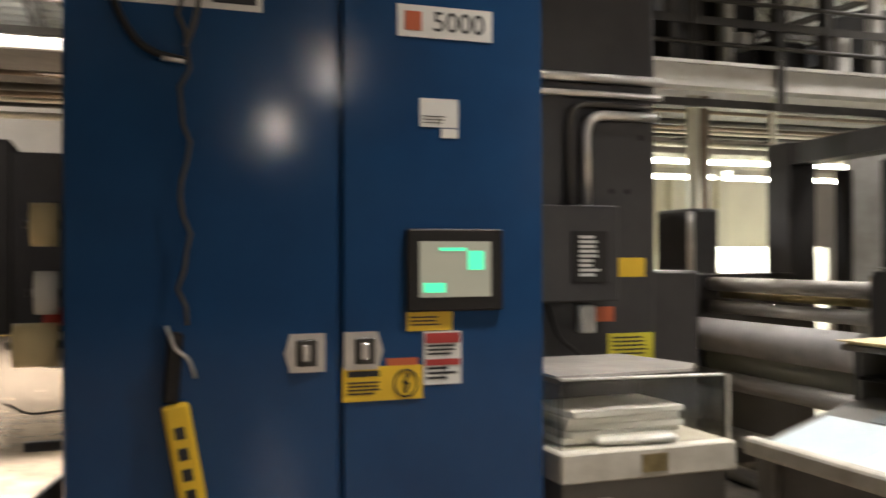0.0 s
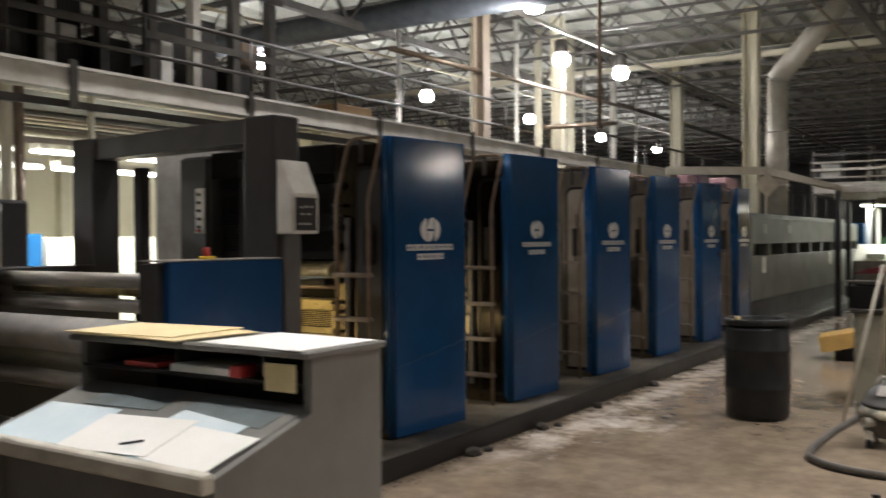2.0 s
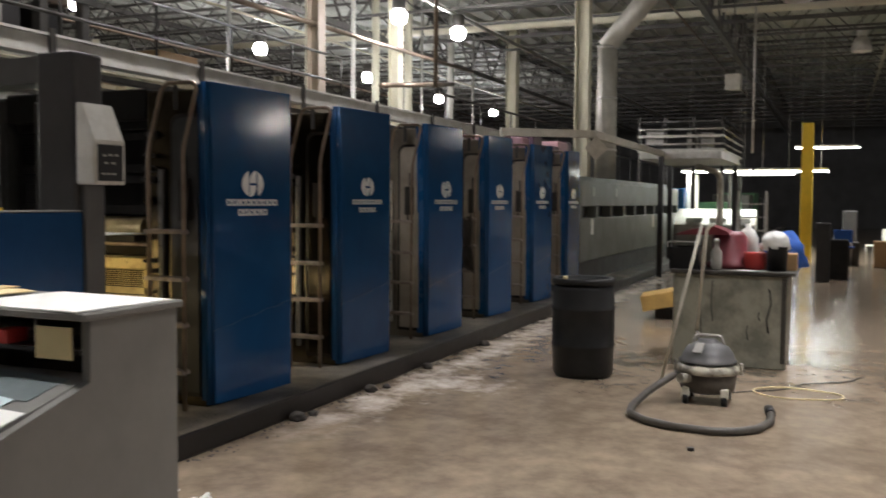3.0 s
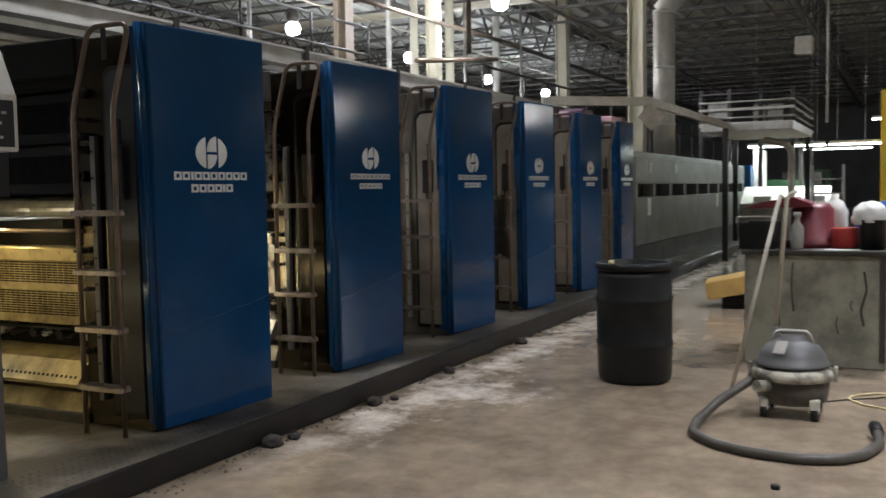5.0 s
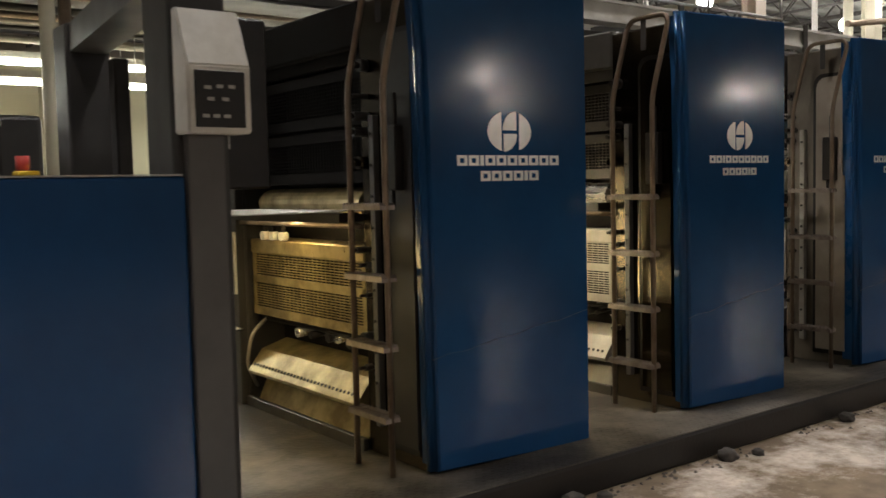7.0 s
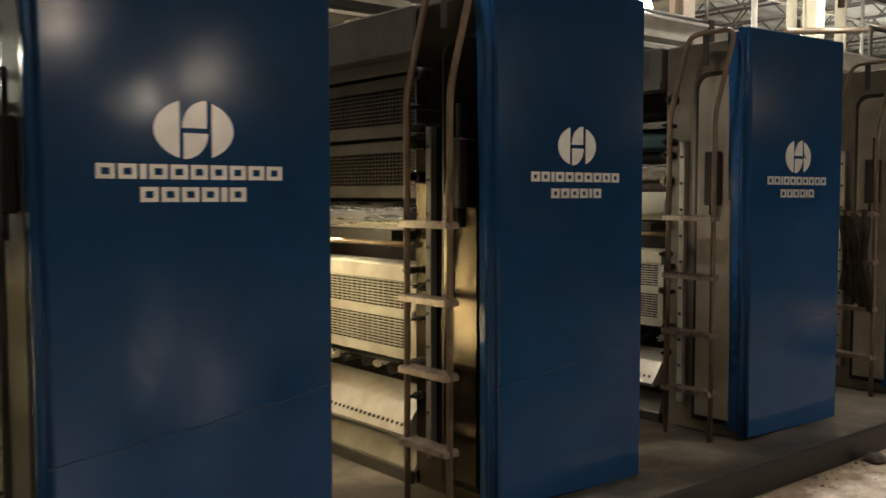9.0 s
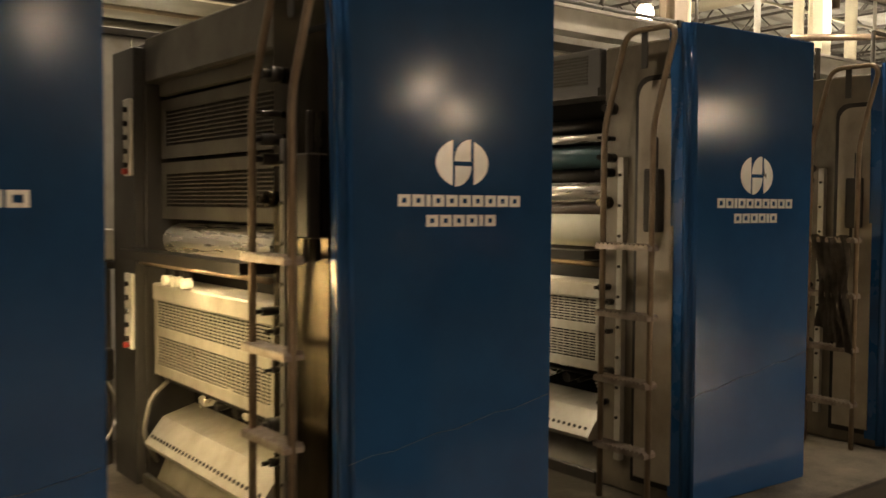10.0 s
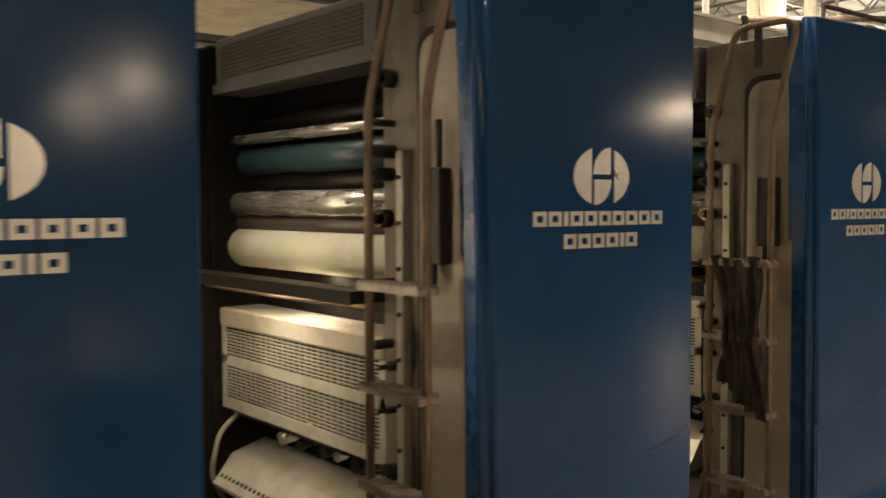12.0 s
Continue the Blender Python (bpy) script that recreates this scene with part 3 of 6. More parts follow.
        prof = [(xi + 0.10 - 0.13 * math.cos(a), 1.34 + 0.085 * math.sin(a) - 0.02) for a in [(-1.2 + 2.4 * k / n) for k in range(n + 1)]]
        prism(bm, prof + [(xi + 0.12, 1.40), (xi + 0.12, 1.25)], ya + 0.08, yb - 0.06, "y")
        part("plate_cylinder", bm, GOLD_TINT if first else STEEL, e, "stained curved printing plate")
    else:
        bm = B()
        box(bm, xi - 0.06, ya + 0.02, 2.02, xi + 0.1, yb, 2.25, 0.006)
        box(bm, xi - 0.075, ya + 0.02, 2.02, xi - 0.06, yb, 2.06)
        top = part("louvre_guard", bm, PILLAR, e, "beige louvred top guard")
        bm = B()
        for k in range(9):
            box(bm, xi - 0.064, ya + 0.10, 2.085 + 0.016 * k, xi - 0.058, yb - 0.06, 2.093 + 0.016 * k)
        part("louvre", bm, GUARD_DARK, e, "dark louvre slots")
        for z, r, dx, m, lab in ((1.90, 0.035, 0.12, BLACK, "black inking roller"), (1.83, 0.022, 0.03, STEEL, "bright steel roller"), (1.74, 0.058, 0.08, TEAL, "teal rubber roller"),
                                 (1.645, 0.045, 0.12, BLACK, "black inking roller"), (1.56, 0.052, 0.04, STEEL, "bright steel roller"), (1.475, 0.034, 0.05, RUBBER, "brown rubber roller"),
                                 (1.375, 0.085, 0.06, CREAM, "cream wrapped cylinder")):
            part("roller", rod(rod(B(), (xi + dx, ya + 0.02, z), (xi + dx, yb - 0.02, z), r, 24), (xi + dx, ya - 0.02, z), (xi + dx, yb + 0.03, z), r * 0.4, 8), m, e, lab)
    # cross bar with clips
    part("cross_bar", rod(B(), (xi - 0.09, ya - 0.04, 1.215), (xi - 0.09, yb + 0.06, 1.215), 0.012, 8), BROWN_STEEL, e, "thin cross bar")
    if style == "guards":
        for k in range(3):
            yy = yb - 0.20 - 0.11 * k
            bm = rod(B(), (xi - 0.085, yy, 1.145), (xi - 0.045, yy, 1.145), 0.024, 14)
            part("knob", bm, WHITE, e, "white knob")
            part("clip", box(B(), xi - 0.075, yy - 0.006, 1.165, xi - 0.055, yy + 0.006, 1.225), BLACK, e)
    # big grille guard
    bm = B()
    box(bm, xi - 0.06, ya, 1.04, xi + 0.14, yb, 1.12, 0.008)
    box(bm, xi - 0.05, ya, 0.875, xi - 0.04, yb, 0.915)
    box(bm, xi - 0.05, ya, 0.69, xi - 0.035, yb, 0.735)
    box(bm, xi - 0.05, ya, 0.735, xi - 0.04, ya + 0.035, 1.04)
    box(bm, xi - 0.05, yb - 0.035, 0.735, xi - 0.04, yb, 1.04)
    # cream guards of the first unit get the lamp's gold in their colour
    part("guard_frame", bm, GOLD_TINT if first else GUARD, e, "cream guard frame")
    bm = B()
    grille(bm, xi - 0.045, ya + 0.035, yb - 0.035, 0.915, 1.04, 9, 26, 0.002, 1.35)
    grille(bm, xi - 0.045, ya + 0.035, yb - 0.035, 0.735, 0.875, 10, 26, 0.002, 1.35)
    part("guard_grille", bm, GOLD_TINT if first else GUARD, e, "wire grille")
    # dark gap with fittings
    rnd = random.Random(11)
    for k in range(7):
        yy = ya + 0.08 + k * 0.12 + rnd.uniform(-0.03, 0.03)
        bm = rod(B(), (xi + 0.18, yy, 0.63), (xi + 0.05 - rnd.uniform(0, 0.05), yy, 0.61), rnd.choice((0.012, 0.02, 0.028)), 10)
        part("valve", bm, BLACK if k % 3 else STEEL, e, "valve fitting")
    part("feed_pipe", rod(B(), (xi + 0.02, ya - 0.02, 0.655), (xi + 0.02, yb + 0.04, 0.655), 0.012, 8), BLACK, e)
    part("feed_hose", tube(B(), bent([(xi + 0.02, yb - 0.02, 0.66), (xi - 0.08, yb - 0.02, 0.58), (xi - 0.10, yb + 0.02, 0.40), (xi - 0.02, yb + 0.06, 0.25)], 0.05), 0.011, 8), GUARD, e, "pale hose")
    # sloped perforated tray
    bm = B()
    prism(bm, [(xi + 0.14, 0.53), (xi - 0.02, 0.485), (xi - 0.11, 0.37), (xi - 0.10, 0.35), (xi + 0.14, 0.38)], ya + 0.02, yb - 0.02, "y")
    part("tray", bm, GUARD if not first else GOLD_TINT, e, "sloped perforated fountain tray")
    nrm = Vector((-0.115, 0, 0.09)).normalized()
    for k in range(31):
        c = Vector((xi - 0.085, ya + 0.06 + k * 0.0365, 0.405)) + nrm * 0.0005
        part("hole", rod(B(), c - nrm * 0.004, c + nrm * 0.0015, 0.009, 8), BLACK, e)
    bm = B()
    prism(bm, [(xi + 0.16, 0.335), (xi + 0.0, 0.30), (xi - 0.05, 0.19), (xi + 0.16, 0.19)], ya + 0.02, yb - 0.02, "y")
    part("lower_tray", bm, GUARD if not first else GOLD_TINT, e, "lower drip tray")
    part("kick_rail", box(B(), xi - 0.10, ya - 0.02, PZ, xi - 0.07, yb + 0.04, PZ + 0.06, 0.004), GUARD_DARK, e)
    emblem(e, mid, 1.630 if first else 1.638, PY, size)
    bm = B()
    pts = [(xl + 0.02 + w * 0.96 * k / 10, PY - 0.0008, 0.66 + 0.012 * k + 0.006 * math.sin(k * 2.1)) for k in range(11)]
    tube(bm, pts, 0.0014, 4)
    part("scrape", bm, mat("pale_scrape", (0.02, 0.07, 0.15), (0.08, 0.11, 0.16), 0.5, 0, 9) if "pale_scrape" not in bpy.data.materials else bpy.data.materials["pale_scrape"], e, "pale scrape mark")
    return e


for k, (xl, xr) in enumerate(UNIT_X):
    unit(xl, xr, "guards" if k < 2 else "rollers", k == 0, (5.916, 7.62, 9.365, 11.02, 12.77, 14.40)[k], (1.11, 1.0, 1.09, 1.05, 1.05, 1.0)[k])


def guard_lamp(x, y0, y1, z, watts, aim, col, reach, lip=False):
    e = thing("guard_lamp", (x, (y0 + y1) / 2, z), "lit warm fluorescent tube fixed inside the press gap", "lamp", "press lamps")
    part("tube", rod(B(), (x, y0, z), (x, y1, z), 0.011, 8), WARM_TUBE, e, "glowing warm tube")
    part("bracket", box(B(), x - 0.03, y0 - 0.05, z - 0.015, x + reach, y0, z + 0.02), BLACK, e)
    part("bracket", box(B(), x - 0.03, y1, z - 0.015, x + reach, y1 + 0.05, z + 0.02), BLACK, e)
    part("shade", box(B(), x - 0.03, y0 - 0.05, z + 0.02, x + 0.07, y1 + 0.05, z + 0.026), BLACK, e, "dark lamp shade")
    if lip:
        part("lip", box(B(), x - 0.034, y0 - 0.05, z - 0.018, x - 0.03, y1 + 0.05, z + 0.026), BLACK, e)
    la = bpy.data.lights.new("guard_light", "AREA")
    la.shape, la.size, la.size_y, la.energy, la.color = "RECTANGLE", 0.04, y1 - y0, watts, col
    o = new("guard_light", la)
    o.matrix_world = look((x, (y0 + y1) / 2, z - 0.02), (x + aim[0], (y0 + y1) / 2, z + aim[1]))


YELLOW_LIGHT, WARM_LIGHT, PALE_LIGHT = (1.0, 0.74, 0.30), (1.0, 0.84, 0.50), (1.0, 0.93, 0.74)
for k, (xl, xr) in enumerate(UNIT_X):
    # one over the guards, one low on the back of the unit before
    guard_lamp(xl - 0.07, 3.78, 4.95, 1.255, (8, 7, 7, 6, 5, 4)[k], (0.10, -0.6), (YELLOW_LIGHT, WARM_LIGHT, PALE_LIGHT)[min(k, 2)], 0.11, True)
    if k == 0:
        guard_lamp(4.72, 3.64, 4.78, 0.80, 3, (0.6, -0.2), YELLOW_LIGHT, 0.02)
    elif k == 1:
        guard_lamp(UNIT_X[0][1], 3.48, 4.98, 0.80, 15, (0.6, -0.28), (1.0, 0.80, 0.42), 0.02)
    else:
        guard_lamp(UNIT_X[k - 1][1], 3.72, 4.98, 1.42, (0, 0, 4, 4, 3.5, 3)[k], (0.6, -0.15), PALE_LIGHT, 0.02)


def chequer():
    bm = B()
    for i in range(150):
        for j in range(12):
            x, y = 4.55 + i * 0.045 + (j % 2) * 0.0225, 2.965 + j * 0.028
            d = Vector((0.013, 0.005 if j % 2 else -0.005, 0))
            n = Vector((-d.y, d.x, 0)).normalized() * 0.003
            c = Vector((x, y, PZ + 0.0042))
            v = [bm.verts.new(c + q) for q in (d, n, -d, -n)]
            top = bm.verts.new(c + Vector((0, 0, 0.002)))
            for q in range(4):
                bm.faces.new((v[q], v[(q + 1) % 4], top))
    solo("tread_pattern", bm, PLATE, "raised chequer pattern on the step tread", "tread", "stuff")


chequer()

def rear_cover():
    e = thing("rear_cover", (10.5, 5.95, PZ), "pale beige sheet steel cover wall behind the press units", "machine cover", kind="structure")
    x = 5.70
    while x < 14.9:
        part("panel", box(B(), x, 5.92, PZ, x + 0.86, 5.96, 2.42, 0.006), GUARD, e, "scuffed beige sheet panel")
        x += 0.87
    part("cap_rail", box(B(), 5.70, 5.90, 2.42, 15.0, 5.98, 2.46, 0.004), GUARD_DARK, e)


rear_cover()


def rear_pedestal(x, y):
    e = thing("rear_pedestal", (x, y, PZ), "dark pedestal with small grey control box and cream tray", "control pedestal")
    part("column", box(box(B(), x - 0.09, y - 0.06, PZ, x + 0.07, y + 0.08, 1.16, 0.01), x - 0.10, y - 0.07, 0.80, x - 0.02, y + 0.02, 1.05, 0.006), GUARD_DARK, e, "dark column")
    part("shelf", box(B(), x - 0.20, y - 0.10, 1.16, x + 0.09, y + 0.12, 1.20, 0.006), BLACK, e, "black shelf")
    cb = part("control_box", box(B(), x - 0.07, y - 0.06, 1.20, x + 0.09, y + 0.08, 1.36, 0.012, seg=2), GUARD, e, "small grey control box")
    part("lens", box(B(), x - 0.05, y - 0.066, 1.24, x + 0.02, y - 0.06, 1.30, 0.002), BLACK, cb)
    jb = part("junction_box", box(B(), x - 0.13, y - 0.12, 0.60, x + 0.06, y - 0.06, 0.76, 0.008), BLACK, e, "black junction box")
    part("side_plate", box(B(), x - 0.15, y - 0.12, 0.60, x - 0.132, y - 0.06, 0.76, 0.002), WHITE, jb, "white side plate")
    part("tray", prism(B(), [(x - 0.26, 0.40), (x + 0.0, 0.36), (x + 0.0, 0.34), (x - 0.27, 0.36)], y - 0.16, y + 0.02, "y"), CREAM, e, "cream drip tray")
    part("cable", tube(B(), bent([(x + 0.02, y - 0.08, 0.62), (x + 0.10, y - 0.10, 0.45), (x + 0.02, y - 0.14, 0.30), (x - 0.12, y - 0.12, 0.20)], 0.08), 0.008, 8), GUARD, e, "pale hanging cable")
    part("conduit", rod(B(), (x - 0.16, y + 0.03, PZ), (x - 0.16, y + 0.03, 1.16), 0.014, 8), GOLD_TINT, e)


rear_pedestal(7.08, 5.50)
rear_pedestal(8.80, 5.50)


# white web of paper running into the first unit
solo("paper_web", box(B(), 4.75, 3.80, 1.285, 5.6, 4.93, 1.29), PAPER, "taut white paper web entering the press", "paper web")


# ---- infeed ----
def infeed():
    e = thing("infeed_gate", (4.55, 3.4, 0), "dark grey infeed gate frame with control box", "machine gate")
    part("post", box(B(), 4.42, 3.33, 0, 4.64, 3.60, 2.33, 0.015, seg=2), DARK, e, "dark grey upright post")
    part("post", box(B(), 4.62, 5.35, 0, 4.86, 5.60, 2.33, 0.015, seg=2), DARK, e, "dark grey upright post")
    part("cross_beam", prism(B(), [(4.44, 3.60), (4.64, 3.60), (4.84, 5.35), (4.64, 5.35)], 2.17, 2.32, "z"), DARK, e, "dark cross beam")
    part("front_cover", box(B(), 4.455, 3.285, 0.02, 4.60, 3.33, 1.62, 0.008, seg=2), PILLAR, e, "mid grey cover strip")
    bm = prism(B(), [(3.29, 2.05), (3.33, 2.05), (3.33, 1.60), (3.20, 1.60), (3.20, 1.84)], 4.43, 4.67, "x")
    bmesh.ops.bevel(bm, geom=list(bm.edges), offset=0.006, segments=2, affect="EDGES")
    cb = part("control_box", bm, WHITE, e, "cream sloping control box")
    part("keypad", box(B(), 4.455, 3.194, 1.62, 4.645, 3.20, 1.82, 0.002), BLACK, cb, "black keypad")
    for a, z in ((4.50, 1.76), (4.545, 1.765), (4.59, 1.765), (4.51, 1.72), (4.565, 1.72), (4.49, 1.66), (4.53, 1.66), (4.57, 1.66)):
        part("key", box(B(), a - 0.010, 3.190, z - 0.006, a + 0.014, 3.195, z + 0.006), GUARD, cb, "pale key marking")
    part("button_strip", box(B(), 4.64, 3.36, 1.55, 4.655, 3.42, 1.9, 0.003), WHITE, e)
    part("dark_guide_housing", box(box(B(), 4.75, 4.96, 0.0, 4.83, 5.06, 2.10, 0.01), 4.72, 3.62, 1.40, 4.95, 3.95, 2.1, 0.01), BLACK, e, "dark web guide housing")
    return e


infeed()


def infeed_box():
    e = thing("infeed_housing", (4.0, 3.4, 0), "low dark blue infeed housing with grey end", "machine housing")
    part("front", box(B(), 3.58, 3.30, 0.03, 4.45, 3.36, 1.45, 0.012, seg=2), BLUE_DARK, e, "dark blue enamel front")
    part("body", box(B(), 3.545, 3.36, 0.03, 4.41, 3.50, 1.44, 0.006), DARK, e)
    part("top_trim", box(B(), 3.545, 3.30, 1.452, 4.44, 3.50, 1.458), GUARD, e, "pale top edge")
    part("beacon_base", box(B(), 3.90, 3.36, 1.458, 3.97, 3.43, 1.475, 0.004), YELLOW, e, "yellow beacon base")
    part("beacon", rod(B(), (3.925, 3.395, 1.475), (3.925, 3.395, 1.525), 0.022, 14), RED, e, "red signal beacon")
    part("switch_plate", box(B(), 3.535, 3.40, 0.72, 3.545, 3.47, 0.94, 0.003), GUARD_DARK, e)
    return e


infeed_box()


def roller_stand():
    dull = mat("dull_roller_steel", (0.40, 0.375, 0.33), (0.26, 0.24, 0.21), 0.42, 0.3, 8, 0.03, 60, (4, 0.4, 4))
    e = thing("infeed_rollers", (3.4, 4.2, 0), "stack of steel and rubber infeed rollers between dark frames", "rollers")
    part("far_frame", box(B(), 2.9, 5.02, 0.0, 4.4, 5.10, 1.40, 0.01), DARK, e)
    part("near_frame", box(B(), 3.62, 3.52, 0.0, 4.40, 3.60, 1.42, 0.01), DARK, e)
    for x, z, r, m, lab in ((3.72, 1.335, 0.045, dull, "bright steel roller"), (3.80, 1.27, 0.03, GOLD_TINT, "brass tinted roller"), (3.72, 1.19, 0.04, dull, "bright steel roller"),
                            (3.60, 1.02, 0.105, mat("grey_blanket", (0.50, 0.48, 0.45), (0.36, 0.345, 0.32), 0.5, 0, 6, 0.04), "large grey rubber roller"), (3.74, 0.86, 0.09, CREAM, "cream roller"), (3.56, 0.76, 0.055, dull, "bright steel roller"),
                            (3.60, 0.42, 0.055, dull, "bright steel roller"), (3.60, 0.20, 0.05, dull, "bright steel roller")):
        part("roller", rod(B(), (x, 3.60, z), (x, 5.02, z), r, 24), m, e, lab)
    return e


roller_stand()


# ---- splicer tower, behind the blue cabinet ----
def tower():
    y = 3.55
    e = thing("splicer_tower", (2.0, 3.9, 0), "tall dark grey machine tower with conduits and warning labels", "machine cabinet")
    part("body", box(B(), 1.25, y, -0.027, 2.35, 4.9, 3.2, 0.02, seg=2), DARK, e, "dark grey painted body")
    part("side_box", box(B(), 2.35, 3.75, -0.027, 2.72, 4.4, 1.42, 0.01), DARK, e)
    for z in (2.27, 2.20):
        part("conduit", rod(B(), (1.3, y - 0.03, z), (2.36, y - 0.03, z), 0.022 if z > 2.25 else 0.016, 10), ALU, e, "steel conduit")
    part("conduit", tube(B(), bent([(2.34, y - 0.03, 2.11), (1.98, y - 0.03, 2.11), (1.98, y - 0.03, 1.71)], 0.10, 8), 0.023, 10), ALU, e, "bent steel conduit")
    part("conduit", tube(B(), bent([(2.30, y - 0.03, 2.155), (1.90, y - 0.03, 2.155), (1.90, y - 0.03, 1.71)], 0.10, 8), 0.014, 10), GUARD_DARK, e, "bent grey conduit")
    jb = part("junction_box", box(B(), 1.55, y - 0.12, 1.30, 2.09, y, 1.71, 0.006), DARK, e, "grey junction box")
    pl = part("legend_plate", box(B(), 1.86, y - 0.127, 1.38, 2.03, y - 0.12, 1.60, 0.001), BLACK, jb, "black legend plate")
    part("legend", bars(B(), 1.895, 1.995, 1.40, 1.58, y - 0.127, 9, 0.6, 3), WHITE, jb, "white lines of print")
    part("label", box(B(), 2.15, y - 0.004, 1.40, 2.29, y + 0.001, 1.485), YELLOW, e, "yellow warning label")
    part("label", box(B(), 2.10, y - 0.004, 1.03, 2.33, y + 0.001, 1.15), LIME, e, "yellow-green warning label")
    part("label_print", bars(B(), 2.12, 2.30, 1.045, 1.135, y - 0.004, 5, 0.4, 5), INK, e)
    part("label", box(B(), 2.04, y - 0.004, 1.205, 2.13, y + 0.001, 1.27), ORANGE, e, "orange label")
    part("switch_box", box(B(), 1.945, y - 0.05, 1.16, 2.015, y, 1.28, 0.006), WHITE, e, "small white switch box")
    part("cable", tube(B(), bent([(1.80, y - 0.02, 1.28), (1.82, y - 0.06, 1.15), (2.0, y - 0.06, 1.02)], 0.05), 0.008, 6), BLACK, e)
    for a, z in ((2.12, 1.78), (2.20, 1.78), (2.27, 2.02)):
        part("plug", rod(B(), (a, y - 0.004, z), (a, y, z), 0.014, 10), BLACK, e)
    e.location.z += 0.027
    return e


tower()


# ---- blue control cabinet ----
def cabinet():
    y = 2.70
    e = thing("control_cabinet", (0.63, 3.0, 0), "tall glossy dark blue double-door electrical control cabinet", "cabinet")
    part("body", box(B(), -0.105, y + 0.03, -0.025, 1.365, 3.30, 2.62, 0.012, seg=2), BLUE_DARK, e)
    dl = part("door", box(B(), -0.10, y, 0.1, 0.672, y + 0.028, 2.60, 0.007, seg=2), BLUE_DARK, e, "dark blue cabinet door")
    dr = part("door", box(B(), 0.688, y, 0.1, 1.36, y + 0.028, 2.60, 0.007, seg=2), BLUE_DARK, e, "dark blue cabinet door")
    for x0, d in ((0.51, dl), (0.69, dr)):
        c = x0 + 0.06
        s = 1 if d is dl else -1
        out = [(c - s * 0.062, 1.21), (c - s * 0.045, 1.268), (c + s * 0.06, 1.268), (c + s * 0.06, 1.152), (c - s * 0.045, 1.152)]
        part("latch_plate", prism(B(), out, y - 0.006, y + 0.002), ALU, d, "bright hexagonal latch plate")
        part("paddle", box(B(), c - 0.028, y - 0.016, 1.17, c + 0.035, y - 0.006, 1.25, 0.004), GUARD_DARK, d, "recessed paddle handle")
        part("key_lever", box(B(), c - 0.012, y - 0.024, 1.185, c + 0.012, y - 0.016, 1.235, 0.003), ALU, d)
    bz = part("screen_bezel", box(B(), 0.885, y - 0.02, 1.325, 1.21, y, 1.585, 0.006), BLACK, dr, "black screen bezel")
    part("screen", box(B(), 0.925, y - 0.024, 1.37, 1.165, y - 0.0205, 1.545), SCREEN, dr, "lit olive operator screen")
    for q in ((0.937, 1.385, 1.01, 1.415), (1.085, 1.455, 1.14, 1.515), (0.99, 1.515, 1.08, 1.525)):
        part("screen_field", box(B(), q[0], y - 0.0265, q[1], q[2], y - 0.0245, q[3]), SCREEN_GREEN, dr, "green screen field")
    sg = part("sign", box(B(), 0.862, y - 0.004, 2.185, 1.18, y, 2.285), PAPER, dr, "white model sign")
    writing("sign_number", "5000", 0.09, Matrix.Translation((1.065, y - 0.0042, 2.207)) @ Euler((radians(90), 0, 0)).to_matrix().to_4x4(), INK, e, "black sign number 5000")
    part("sign_mark", box(B(), 0.885, y - 0.006, 2.205, 0.94, y - 0.004, 2.265), ORANGE, dr, "red square mark")
    part("sign", box(B(), -0.02, y - 0.004, 2.22, 0.445, y, 2.32), PAPER, dl, "white sign plate")
    part("sign_bars", bars(B(), 0.30, 0.43, 2.235, 2.265, y - 0.004, 1, 0.9, 2), INK, dl)
    part("notice", box(B(), 0.935, y - 0.003, 1.905, 1.063, y, 1.995), PAPER, dr, "small white notice")
    part("notice", box(B(), 1.005, y - 0.003, 1.872, 1.062, y, 1.901), PAPER, dr, "small white notice")
    part("notice_print", bars(B(), 0.945, 1.04, 1.91, 1.94, y - 0.003, 3, 0.3, 9), GUARD_DARK, dr)
    part("label", box(B(), 0.89, y - 0.003, 1.265, 1.04, y, 1.325), YELLOW, dr, "yellow warning label")
    part("label_print", bars(B(), 0.90, 1.03, 1.275, 1.31, y - 0.003, 3, 0.4, 4), INK, dr)
    part("danger_label", box(B(), 0.945, y - 0.003, 1.095, 1.07, y, 1.262), PAPER, dr, "white danger label")
    part("danger_head", box(B(), 0.95, y - 0.005, 1.225, 1.065, y - 0.003, 1.257), RED, dr, "red label heading")
    part("danger_head", box(B(), 0.95, y - 0.005, 1.155, 1.065, y - 0.003, 1.175), RED, dr, "red label heading")
    part("label_print", bars(bars(B(), 0.955, 1.055, 1.182, 1.22, y - 0.003, 3, 0.5, 6), 0.955, 1.055, 1.105, 1.15, y - 0.003, 3, 0.5, 8), INK, dr)
    part("label", box(B(), 0.825, y - 0.003, 1.155, 0.925, y, 1.183), ORANGE, dr, "orange label")
    part("warning_label", box(B(), 0.685, y - 0.0045, 1.055, 0.94, y, 1.16), YELLOW, dr, "yellow high voltage label")
    bm = bars(B(), 0.70, 0.82, 1.07, 1.115, y - 0.0045, 4, 0.45, 10)
    box(bm, 0.70, y - 0.006, 1.13, 0.80, y - 0.0045, 1.148)
    for k in range(20):
        a0, a1 = k * math.tau / 20, (k + 1) * math.tau / 20
